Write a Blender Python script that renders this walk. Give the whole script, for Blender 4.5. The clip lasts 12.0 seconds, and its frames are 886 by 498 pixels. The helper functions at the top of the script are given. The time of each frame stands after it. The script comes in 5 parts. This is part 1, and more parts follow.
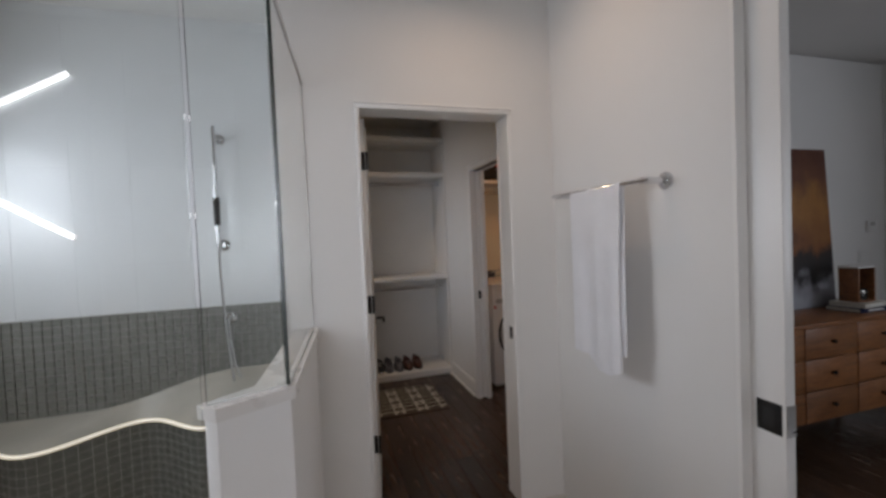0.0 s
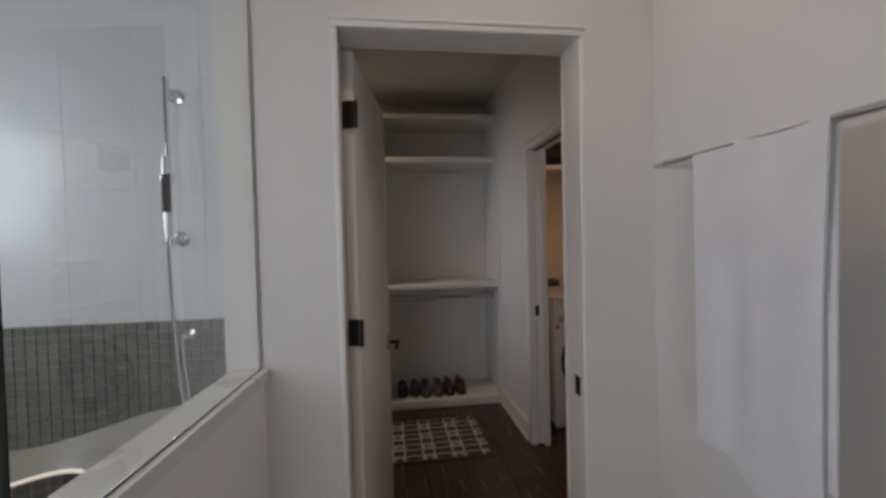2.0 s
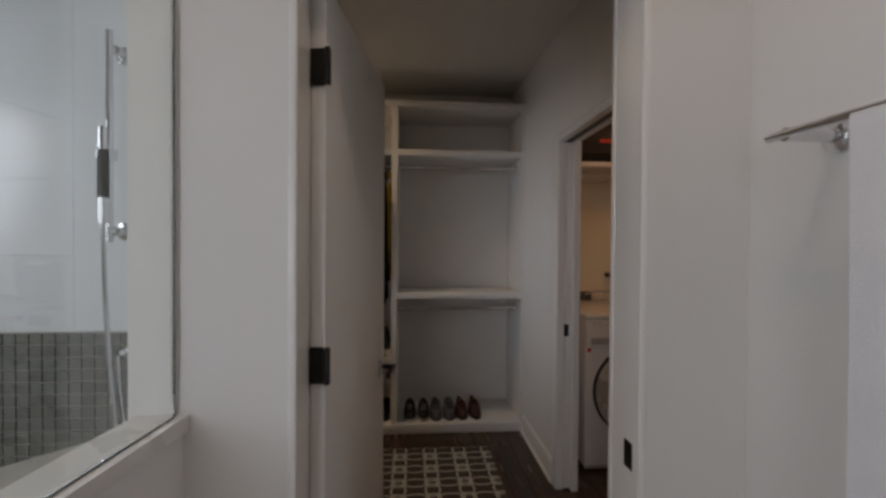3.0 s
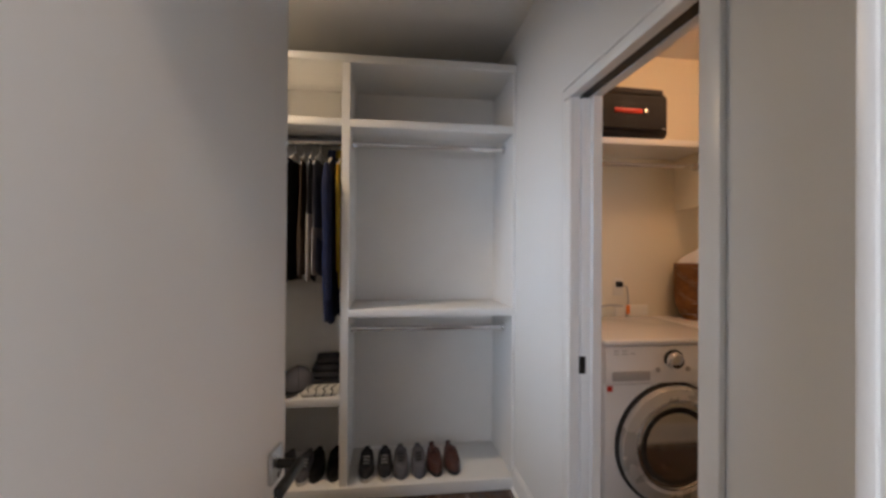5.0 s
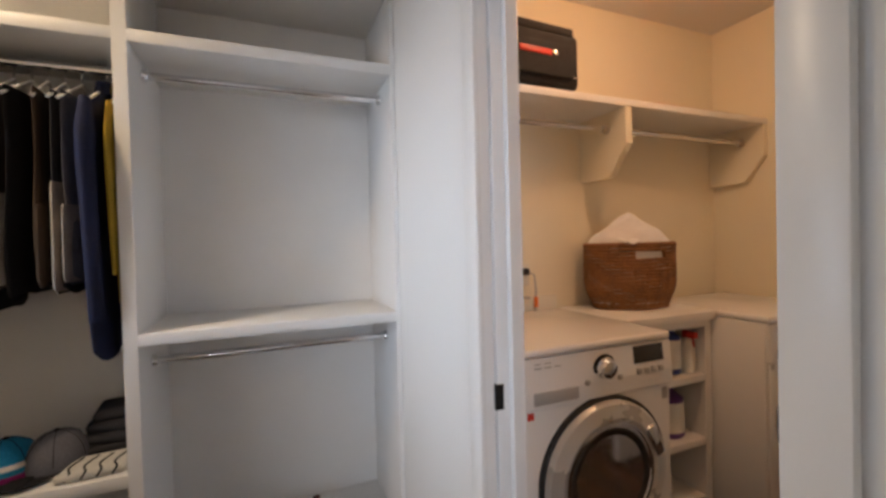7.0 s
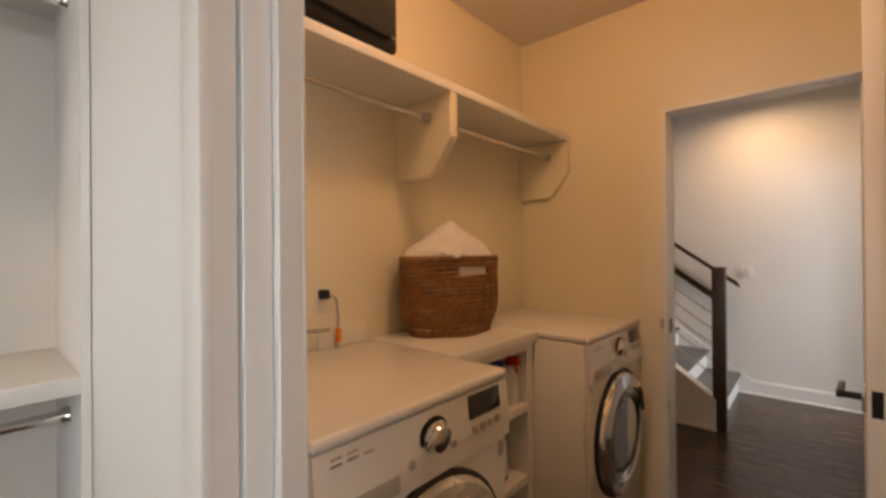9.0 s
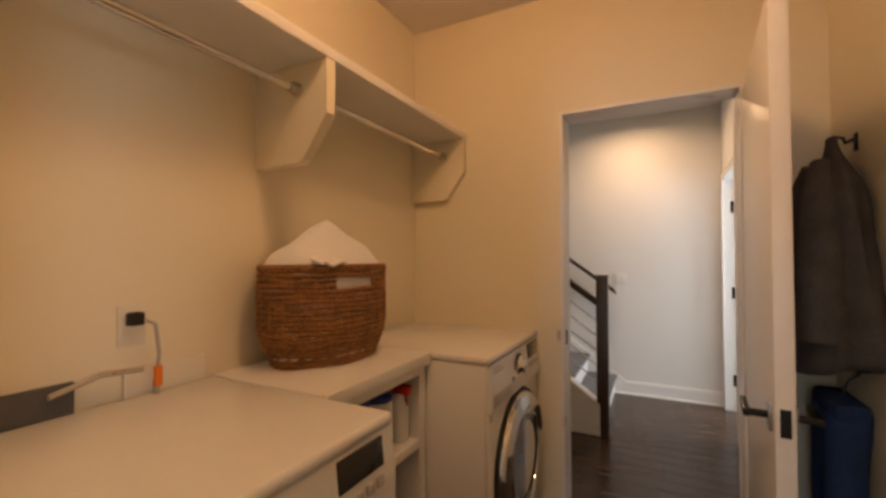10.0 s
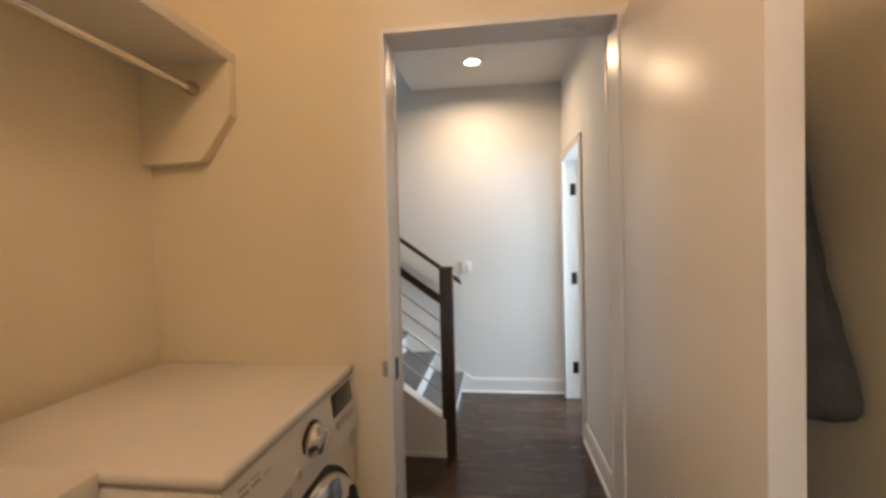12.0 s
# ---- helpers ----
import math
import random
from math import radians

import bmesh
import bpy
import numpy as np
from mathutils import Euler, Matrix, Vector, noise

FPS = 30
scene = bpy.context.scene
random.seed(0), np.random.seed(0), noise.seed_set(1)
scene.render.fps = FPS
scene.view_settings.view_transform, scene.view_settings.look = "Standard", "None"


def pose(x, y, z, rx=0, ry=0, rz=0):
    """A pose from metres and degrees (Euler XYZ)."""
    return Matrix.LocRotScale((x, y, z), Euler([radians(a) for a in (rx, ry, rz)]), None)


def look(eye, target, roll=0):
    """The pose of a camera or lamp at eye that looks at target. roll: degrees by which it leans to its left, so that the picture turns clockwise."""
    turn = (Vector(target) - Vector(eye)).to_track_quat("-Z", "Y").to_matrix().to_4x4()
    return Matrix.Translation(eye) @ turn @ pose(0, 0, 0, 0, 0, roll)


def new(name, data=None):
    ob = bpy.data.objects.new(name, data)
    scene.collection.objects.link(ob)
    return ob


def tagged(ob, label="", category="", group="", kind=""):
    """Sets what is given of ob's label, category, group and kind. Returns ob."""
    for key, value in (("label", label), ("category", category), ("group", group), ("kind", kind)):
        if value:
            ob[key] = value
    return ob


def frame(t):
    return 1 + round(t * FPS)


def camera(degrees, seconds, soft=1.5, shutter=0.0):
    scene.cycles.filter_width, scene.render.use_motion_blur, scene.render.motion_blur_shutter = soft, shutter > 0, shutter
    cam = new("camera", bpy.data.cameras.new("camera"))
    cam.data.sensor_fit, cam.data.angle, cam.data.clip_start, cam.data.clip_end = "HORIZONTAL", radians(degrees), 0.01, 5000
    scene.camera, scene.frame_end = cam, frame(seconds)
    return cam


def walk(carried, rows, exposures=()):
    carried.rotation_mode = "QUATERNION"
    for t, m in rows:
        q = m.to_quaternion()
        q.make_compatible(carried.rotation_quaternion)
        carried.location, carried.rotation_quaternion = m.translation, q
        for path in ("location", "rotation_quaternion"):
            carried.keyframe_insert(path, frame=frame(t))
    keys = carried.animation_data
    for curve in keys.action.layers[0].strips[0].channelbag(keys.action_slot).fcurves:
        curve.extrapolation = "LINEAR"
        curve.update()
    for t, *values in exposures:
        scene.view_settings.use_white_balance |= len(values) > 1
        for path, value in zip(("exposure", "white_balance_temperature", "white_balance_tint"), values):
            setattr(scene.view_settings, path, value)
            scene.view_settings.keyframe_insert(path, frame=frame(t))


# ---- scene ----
cam = camera(93.0, 12.0, soft=3.0)
PATH = [
    (0, (0.644, 2.079, 1.473), (1.214, 3.995, 1.413), -2.4),
    (0.5, (0.745, 2.248, 1.47), (1.284, 4.173, 1.403), -2.7),
    (1, (0.837, 2.438, 1.454), (1.304, 4.382, 1.387), -2.4),
    (1.5, (0.916, 2.617, 1.456), (1.29, 4.581, 1.397), -1.9),
    (2, (0.992, 2.801, 1.449), (1.259, 4.782, 1.401), -1.4),
    (2.5, (1.059, 2.992, 1.452), (1.234, 4.984, 1.415), -0.3),
    (3, (1.107, 3.189, 1.442), (1.257, 5.184, 1.416), 0.4),
    (5, (1.224, 3.945, 1.399), (1.48, 5.928, 1.412), 0.4),
    (5.5, (1.208, 4.068, 1.41), (1.556, 6.037, 1.403), 0.25),
    (6, (1.262, 4.232, 1.414), (1.731, 6.176, 1.393), 0.0),
    (6.5, (1.343, 4.413, 1.393), (1.95, 6.318, 1.364), -0.9),
    (8.3, (1.674, 4.897, 1.35), (2.902, 6.476, 1.331), -1.2),
    (8.5, (1.69, 4.935, 1.353), (2.995, 6.451, 1.344), -1.1),
    (9, (1.775, 5.03, 1.365), (3.269, 6.36, 1.371), -0.5),
    (9.5, (1.904, 5.129, 1.376), (3.56, 6.252, 1.394), -0.4),
    (10, (2.041, 5.187, 1.362), (3.819, 6.101, 1.402), -0.2),
    (10.5, (2.192, 5.241, 1.379), (4.061, 5.953, 1.402), -0.2),
    (11, (2.36, 5.275, 1.377), (4.291, 5.795, 1.399), -0.6),
    (11.5, (2.576, 5.266, 1.385), (4.544, 5.623, 1.378), -1.5),
    (12, (2.801, 5.259, 1.396), (4.785, 5.509, 1.353), -1.4),
]
walk(cam, [(t, look(eye, target, roll)) for t, eye, target, roll in PATH],
     exposures=[(0, -1.75, 6700, 17), (1.5, -2.0, 6700, 17), (3, -2.05, 6800, 17), (5, -0.72, 6200, 15), (7, -0.35, 6300, 15), (8.5, -0.5, 7100, 15), (9.5, -0.5, 7700, 15), (12, -0.1, 6100, 4)])

# ---- world and large lights ----
world = bpy.data.worlds.new("world")
scene.world = world
world.use_nodes = True
wn = world.node_tree.nodes
sky = wn.new("ShaderNodeTexSky")
sky.sky_type, sky.sun_disc = "NISHITA", False
sky.sun_elevation, sky.sun_rotation = radians(38), radians(200)
world.node_tree.links.new(sky.outputs[0], wn["Background"].inputs[0])
wn["Background"].inputs[1].default_value = 0.08


def area_light(name, m, sx, sy, watts, colour, spread=180):
    d = bpy.data.lights.new(name, "AREA")
    d.shape, d.size, d.size_y, d.energy, d.color = "RECTANGLE", sx, sy, watts, colour
    d.spread = radians(spread)
    ob = new(name, d)
    ob.matrix_world = m
    return ob


def can_light(name, x, y, z, watts, colour, spread=150):
    d = bpy.data.lights.new(name, "AREA")
    d.shape, d.size, d.energy, d.color = "DISK", 0.11, watts, colour
    d.spread = radians(spread)
    ob = new(name, d)
    ob.matrix_world = pose(x, y, z)
    return ob


WARM, AMBER, DAY = (1.0, 0.74, 0.5), (1.0, 0.53, 0.21), (0.80, 0.90, 1.0)
area_light("daylight_south", look((-0.3, 0.06, 1.65), (1.85, 5.8, 1.3)), 1.4, 1.3, 14, DAY, 60)
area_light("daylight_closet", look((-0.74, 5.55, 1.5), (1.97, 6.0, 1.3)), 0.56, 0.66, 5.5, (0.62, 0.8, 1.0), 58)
area_light("daylight_shower", look((-1.07, 4.0, 1.75), (0.4, 3.9, 1.4)), 0.8, 0.7, 38, DAY)
area_light("daylight_bedroom", look((5.6, 0.3, 1.6), (3.6, 4.4, 1.2)), 1.6, 1.5, 105, DAY)
area_light("daylight_hall", look((6.1, 3.2, 1.5), (6.1, 5.5, 1.1)), 1.1, 1.4, 75, (0.72, 0.85, 1.0))
CANS = [("bath", 1.35, 3.55, 2.735, 7, WARM), ("bath", 0.1, 0.6, 2.735, 16, WARM), ("closet", 0.25, 5.95, 2.715, 26, (1.0, 0.75, 0.46)),
        ("hall", 6.07, 5.41, 2.735, 16, (1.0, 0.66, 0.4))]
for room, lx, ly, lz, watts, colour in CANS:
    can_light("lamp_" + room, lx, ly, lz - 0.012, watts, colour, 165)
LAUNDRY_LAMP = (2.85, 5.58, 2.57)
bulb = bpy.data.lights.new("lamp_laundry", "POINT")
bulb.energy, bulb.color, bulb.shadow_soft_size = 17, (1.0, 0.405, 0.115), 0.12
new("lamp_laundry", bulb).location = LAUNDRY_LAMP


# ---- materials ----
def mat(name, base, rough=0.5, metal=0.0, var=0.06, scale=6.0, bump=0.0, bscale=60.0, stretch=(1, 1, 1), spec=0.5, rand=0.0, fleck=0.0):
    m = bpy.data.materials.new(name)
    m.use_nodes = True
    nt = m.node_tree
    n, ln = nt.nodes, nt.links
    p = n["Principled BSDF"]
    p.inputs["Roughness"].default_value, p.inputs["Metallic"].default_value = rough, metal
    p.inputs["Specular IOR Level"].default_value = spec
    co = n.new("ShaderNodeTexCoord")
    mp = n.new("ShaderNodeMapping")
    mp.inputs["Scale"].default_value = stretch
    ln.new(co.outputs["Object"], mp.inputs[0])
    big = n.new("ShaderNodeTexNoise")
    big.inputs["Scale"].default_value, big.inputs["Detail"].default_value = scale, 5
    ln.new(mp.outputs[0], big.inputs["Vector"])
    fine = n.new("ShaderNodeTexNoise")
    fine.inputs["Scale"].default_value, fine.inputs["Detail"].default_value = bscale, 4
    ln.new(mp.outputs[0], fine.inputs["Vector"])
    mr = n.new("ShaderNodeMapRange")
    mr.inputs["From Min"].default_value, mr.inputs["From Max"].default_value = 0.3, 0.7
    mr.inputs["To Min"].default_value, mr.inputs["To Max"].default_value = 1 - var, 1 + var
    ln.new(big.outputs[0], mr.inputs[0])
    val = mr.outputs[0]
    if fleck:
        m2 = n.new("ShaderNodeMapRange")
        m2.inputs["From Min"].default_value, m2.inputs["From Max"].default_value = 0.35, 0.65
        m2.inputs["To Min"].default_value, m2.inputs["To Max"].default_value = 1 - fleck, 1 + fleck
        ln.new(fine.outputs[0], m2.inputs[0])
        mu = n.new("ShaderNodeMath")
        mu.operation = "MULTIPLY"
        ln.new(val, mu.inputs[0]), ln.new(m2.outputs[0], mu.inputs[1])
        val = mu.outputs[0]
    if rand:
        oi = n.new("ShaderNodeObjectInfo")
        m3 = n.new("ShaderNodeMapRange")
        m3.inputs["To Min"].default_value, m3.inputs["To Max"].default_value = 1 - rand, 1 + rand
        ln.new(oi.outputs["Random"], m3.inputs[0])
        mu = n.new("ShaderNodeMath")
        mu.operation = "MULTIPLY"
        ln.new(val, mu.inputs[0]), ln.new(m3.outputs[0], mu.inputs[1])
        val = mu.outputs[0]
    sc = n.new("ShaderNodeVectorMath")
    sc.operation = "SCALE"
    sc.inputs[0].default_value = base
    ln.new(val, sc.inputs["Scale"])
    ln.new(sc.outputs[0], p.inputs["Base Color"])
    rr = n.new("ShaderNodeMapRange")
    rr.inputs["From Min"].default_value, rr.inputs["From Max"].default_value = 0.3, 0.7
    rr.inputs["To Min"].default_value, rr.inputs["To Max"].default_value = rough * 0.85, min(1, rough * 1.15)
    ln.new(big.outputs[0], rr.inputs[0])
    ln.new(rr.outputs[0], p.inputs["Roughness"])
    if bump:
        b = n.new("ShaderNodeBump")
        b.inputs["Strength"].default_value, b.inputs["Distance"].default_value = bump, 0.01
        ln.new(fine.outputs[0], b.inputs["Height"])
        ln.new(b.outputs[0], p.inputs["Normal"])
    return m


def glow(name, colour, strength):
    m = bpy.data.materials.new(name)
    m.use_nodes = True
    p = m.node_tree.nodes["Principled BSDF"]
    p.inputs["Base Color"].default_value = (0.8, 0.8, 0.8, 1)
    p.inputs["Emission Color"].default_value = (*colour, 1)
    p.inputs["Emission Strength"].default_value = strength
    return m


def glass(name, colour=(0.95, 0.985, 0.97), rough=0.0):
    m = bpy.data.materials.new(name)
    m.use_nodes = True
    p = m.node_tree.nodes["Principled BSDF"]
    p.inputs["Base Color"].default_value = (*colour, 1)
    p.inputs["Roughness"].default_value = rough
    p.inputs["IOR"].default_value = 1.5
    p.inputs["Transmission Weight"].default_value = 1.0
    return m


M_WALL = mat("wall_paint", (0.76, 0.75, 0.73), 0.6, var=0.015, scale=1.6, bump=0.06, bscale=140, spec=0.3)
M_CREAM = mat("cream_paint", (0.79, 0.73, 0.58), 0.6, var=0.015, scale=1.6, bump=0.06, bscale=140, spec=0.3)
M_CREAMGLOSS = mat("cream_gloss_paint", (0.78, 0.74, 0.64), 0.3, var=0.015, scale=3)
M_EDGE = mat("glass_edge", (0.035, 0.05, 0.045), 0.25)
M_GREYBOX = mat("grey_box_plastic", (0.09, 0.09, 0.1), 0.5)
M_CEIL = mat("ceiling_paint", (0.74, 0.73, 0.71), 0.8, var=0.015, scale=2, bump=0.1, bscale=110, spec=0.2)
M_TRIM = mat("trim_paint", (0.79, 0.78, 0.76), 0.32, var=0.02, scale=3, bump=0.03, bscale=40)
M_DOOR = mat("door_paint", (0.79, 0.78, 0.76), 0.34, var=0.015, scale=3)
M_SHELF = mat("shelf_paint", (0.77, 0.76, 0.74), 0.4, var=0.025, scale=4, bump=0.04, bscale=50)
M_FLOOR = mat("dark_oak", (0.052, 0.028, 0.0165), 0.25, var=0.35, scale=5, bump=0.12, bscale=70, stretch=(6, 0.6, 1), rand=0.4, fleck=0.25)
M_GAP = mat("floor_gap", (0.006, 0.004, 0.003), 0.8)
M_TILE = mat("white_tile", (0.74, 0.755, 0.76), 0.16, var=0.02, scale=3, bump=0.02, bscale=8, rand=0.02)
M_GROUT = mat("grout", (0.73, 0.745, 0.75), 0.6, bump=0.05)
M_MOSAIC = mat("grey_mosaic", (0.19, 0.195, 0.18), 0.25, var=0.12, scale=30, rand=0.13, bump=0.03)
M_STONE = mat("pale_stone", (0.68, 0.66, 0.63), 0.3, var=0.02, scale=7, fleck=0.02, bscale=180)
M_BENCH = mat("beige_stone", (0.44, 0.41, 0.35), 0.4, var=0.12, scale=7, fleck=0.1, bscale=160, bump=0.05)
M_CHROME = mat("chrome", (0.75, 0.76, 0.78), 0.08, 1.0, var=0.03, scale=20)
M_STEEL = mat("brushed_steel", (0.5, 0.49, 0.47), 0.3, 1.0, var=0.06, scale=30)
M_BLACK = mat("black_metal", (0.018, 0.017, 0.016), 0.4, 0.6, var=0.15, scale=30)
M_RUBBER = mat("black_rubber", (0.012, 0.012, 0.012), 0.7)
M_TOWEL = mat("white_terry", (0.82, 0.82, 0.84), 0.95, var=0.03, scale=8, bump=0.5, bscale=260, spec=0.1)
M_ENAMEL = mat("white_enamel", (0.79, 0.78, 0.76), 0.22, var=0.015, scale=4)
M_PANEL = mat("grey_plastic", (0.42, 0.41, 0.39), 0.4, var=0.04)
M_DISPLAY = mat("dark_display", (0.035, 0.033, 0.03), 0.15)
M_DARKGLASS = mat("dark_drum_glass", (0.03, 0.028, 0.026), 0.08, var=0.1, scale=5)
M_WICKER = mat("woven_seagrass", (0.25, 0.115, 0.045), 0.7, var=0.3, scale=22, bump=0.6, bscale=120, fleck=0.35)
M_WOOD = mat("acacia_wood", (0.24, 0.095, 0.034), 0.4, var=0.35, scale=6, bump=0.1, bscale=40, stretch=(0.8, 3, 7), fleck=0.25, rand=0.18)
M_DKWOOD = mat("dark_walnut", (0.045, 0.024, 0.014), 0.35, var=0.25, scale=8, bump=0.1, bscale=50, stretch=(6, 6, 0.6))
M_CARPET = mat("grey_carpet", (0.16, 0.16, 0.165), 0.95, var=0.1, scale=15, bump=0.8, bscale=320, fleck=0.25)
M_RUG = mat("brown_rug", (0.075, 0.06, 0.052), 0.95, var=0.1, scale=20, bump=0.8, bscale=300, fleck=0.2)
M_RUGW = mat("ivory_yarn", (0.62, 0.6, 0.55), 0.95, var=0.08, scale=20, bump=0.8, bscale=300)
M_MGROUT = mat("mosaic_grout", (0.42, 0.42, 0.39), 0.85, bump=0.1)
M_GLASS = glass("shower_glass")
M_CLEAR = glass("clear_pane", (1, 1, 1))
M_BULB = glow("lamp_lens", (1.0, 0.8, 0.55), 14)
# emission put into the bench trim's colour for its bright pale line
M_EDGEGLOW = glow("edge_glow", (1.0, 0.9, 0.68), 2.2)
M_BAR = glow("led_bar", (0.93, 0.97, 1.0), 6)
M_SILVER = mat("silver_plastic", (0.6, 0.59, 0.56), 0.28, 0.35, var=0.03, scale=8)


def cloth(name, c, var=0.15):
    return mat(name, c, 0.9, var=var, scale=14, bump=0.35, bscale=220, spec=0.15, fleck=0.15)


M_BLKCLOTH = cloth("black_cloth", (0.012, 0.012, 0.014))
M_NAVY = cloth("navy_cloth", (0.018, 0.022, 0.05))
M_CHAR = cloth("charcoal_cloth", (0.035, 0.035, 0.04))
M_GREYC = cloth("grey_cloth", (0.12, 0.12, 0.14))
M_BROWNC = cloth("brown_cloth", (0.06, 0.042, 0.03))
M_TAN = cloth("tan_cloth", (0.32, 0.28, 0.24))
M_DENIM = cloth("faded_denim", (0.16, 0.17, 0.24))
M_BLUEC = cloth("blue_cloth", (0.03, 0.06, 0.16))
M_YELLOW = cloth("mustard_cloth", (0.36, 0.24, 0.03))
M_LEATHER = mat("brown_leather", (0.06, 0.018, 0.012), 0.45, var=0.2, scale=20, bump=0.2)
M_SOLE = mat("white_sole", (0.6, 0.58, 0.55), 0.7)
M_TEAL = cloth("turquoise_cloth", (0.02, 0.22, 0.42))
M_MAGENTA = cloth("magenta_cloth", (0.22, 0.02, 0.12))
M_RED = mat("red_plastic", (0.55, 0.03, 0.02), 0.45)
M_ORANGE = mat("orange_plastic", (0.75, 0.2, 0.03), 0.45)
M_BLUEP = mat("blue_plastic", (0.02, 0.04, 0.25), 0.3)
M_PURPLE = mat("purple_plastic", (0.1, 0.035, 0.24), 0.35)
M_GREEN = mat("green_plastic", (0.04, 0.3, 0.04), 0.35)
M_WHITEP = mat("white_plastic", (0.75, 0.75, 0.73), 0.35)
M_FELT = mat("black_nylon", (0.014, 0.013, 0.015), 0.75, bump=0.4, bscale=260, var=0.15)
M_PAPER = mat("book_paper", (0.6, 0.57, 0.5), 0.9)
M_ROBE = cloth("grey_fleece", (0.098, 0.094, 0.096), 0.2)


# ---- building helpers ----
def shade(ob, ang=40):
    me = ob.data
    for p in me.polygons:
        p.use_smooth = True
    me.set_sharp_from_angle(angle=radians(ang))


def part(name, bm, material, parent=None, label="", smooth=True):
    me = bpy.data.meshes.new(name)
    bmesh.ops.recalc_face_normals(bm, faces=bm.faces)
    bm.to_mesh(me)
    bm.free()
    me.materials.append(material)
    ob = new(name, me)
    if smooth:
        shade(ob)
    if parent:
        ob.parent = parent
    if label:
        ob["label"] = label
    return ob


def thing(name, label, category, m=None, group=""):
    ob = new(name)
    ob.empty_display_size = 0.1
    if m is not None:
        ob.matrix_world = m
    return tagged(ob, label, category, group)


def bx(bm, x0, y0, z0, x1, y1, z1, bev=0.0, seg=2, m=None):
    r = bmesh.ops.create_cube(bm, size=1, matrix=Matrix.Translation(((x0 + x1) / 2, (y0 + y1) / 2, (z0 + z1) / 2)) @ Matrix.Diagonal((x1 - x0, y1 - y0, z1 - z0, 1)))
    vs = r["verts"]
    if bev:
        es = list({e for v in vs for e in v.link_edges})
        b = bmesh.ops.bevel(bm, geom=es, offset=bev, segments=seg, profile=0.5, affect="EDGES")
        vs = b["verts"]
    if m is not None:
        bmesh.ops.transform(bm, matrix=m, verts=list(vs))
    return bm


def box(x0, y0, z0, x1, y1, z1, bev=0.0, seg=2, m=None):
    return bx(bmesh.new(), x0, y0, z0, x1, y1, z1, bev, seg, m)


def tube(pts, r, n=10, bm=None, closed=False, taper=None):
    bm = bm or bmesh.new()
    pts = [Vector(p) for p in pts]
    rings = []
    last = None
    for i, p in enumerate(pts):
        a = pts[i - 1] if (i or closed) else p
        b = pts[(i + 1) % len(pts)] if (i < len(pts) - 1 or closed) else p
        d = (b - a).normalized()
        u = d.cross(Vector((0, 0, 1))) if last is None else last - d * last.dot(d)
        if u.length < 0.05:
            u = d.cross(Vector((0, 1, 0)))
        u.normalize()
        last = u
        w = u.cross(d)
        rr = r if taper is None else r * taper[i]
        rings.append([bm.verts.new(p + rr * (math.cos(2 * math.pi * k / n) * u + math.sin(2 * math.pi * k / n) * w)) for k in range(n)])
    for i in range(len(rings) - (0 if closed else 1)):
        A, B = rings[i], rings[(i + 1) % len(rings)]
        for k in range(n):
            bm.faces.new((A[k], A[(k + 1) % n], B[(k + 1) % n], B[k]))
    if not closed:
        bm.faces.new(rings[0]), bm.faces.new(rings[-1])
    return bm


def ease(pts, n=5):
    """more points along a smooth curve through pts."""
    P = [Vector(p) for p in pts]
    P = [2 * P[0] - P[1]] + P + [2 * P[-1] - P[-2]]
    out = []
    for i in range(1, len(P) - 2):
        a, b, c, d = P[i - 1:i + 3]
        for k in range(n):
            t = k / n
            out.append(0.5 * (2 * b + (c - a) * t + (2 * a - 5 * b + 4 * c - d) * t * t + (3 * b - a - 3 * c + d) * t ** 3))
    return out + [P[-2]]


def lathe(profile, n=32, m=None, bm=None, sx=1.0, sy=1.0):
    bm = bm or bmesh.new()
    rings = []
    made = []
    for r, z in profile:
        ring = [bm.verts.new((max(r, 1e-4) * sx * math.cos(2 * math.pi * k / n), max(r, 1e-4) * sy * math.sin(2 * math.pi * k / n), z)) for k in range(n)]
        rings.append(ring)
        made += ring
    for A, B in zip(rings, rings[1:]):
        for k in range(n):
            bm.faces.new((A[k], A[(k + 1) % n], B[(k + 1) % n], B[k]))
    bm.faces.new(rings[0]), bm.faces.new(rings[-1])
    if m is not None:
        bmesh.ops.transform(bm, matrix=m, verts=made)
    return bm


def prism(outline, z0, z1, bm=None):
    bm = bm or bmesh.new()
    a = [bm.verts.new((x, y, z0)) for x, y in outline]
    b = [bm.verts.new((x, y, z1)) for x, y in outline]
    n = len(a)
    bm.faces.new(a[::-1]), bm.faces.new(b)
    for i in range(n):
        bm.faces.new((a[i], a[(i + 1) % n], b[(i + 1) % n], b[i]))
    return bm


def side_prism(outline, axis, a, b):
    """outline in (other axis, z), drawn out along axis from a to b."""
    bm = bmesh.new()
    f = (lambda u, z, w: (w, u, z)) if axis == "x" else (lambda u, z, w: (u, w, z))
    A = [bm.verts.new(f(u, z, a)) for u, z in outline]
    B = [bm.verts.new(f(u, z, b)) for u, z in outline]
    n = len(A)
    bm.faces.new(A[::-1]), bm.faces.new(B)
    for i in range(n):
        bm.faces.new((A[i], A[(i + 1) % n], B[(i + 1) % n], B[i]))
    return bm


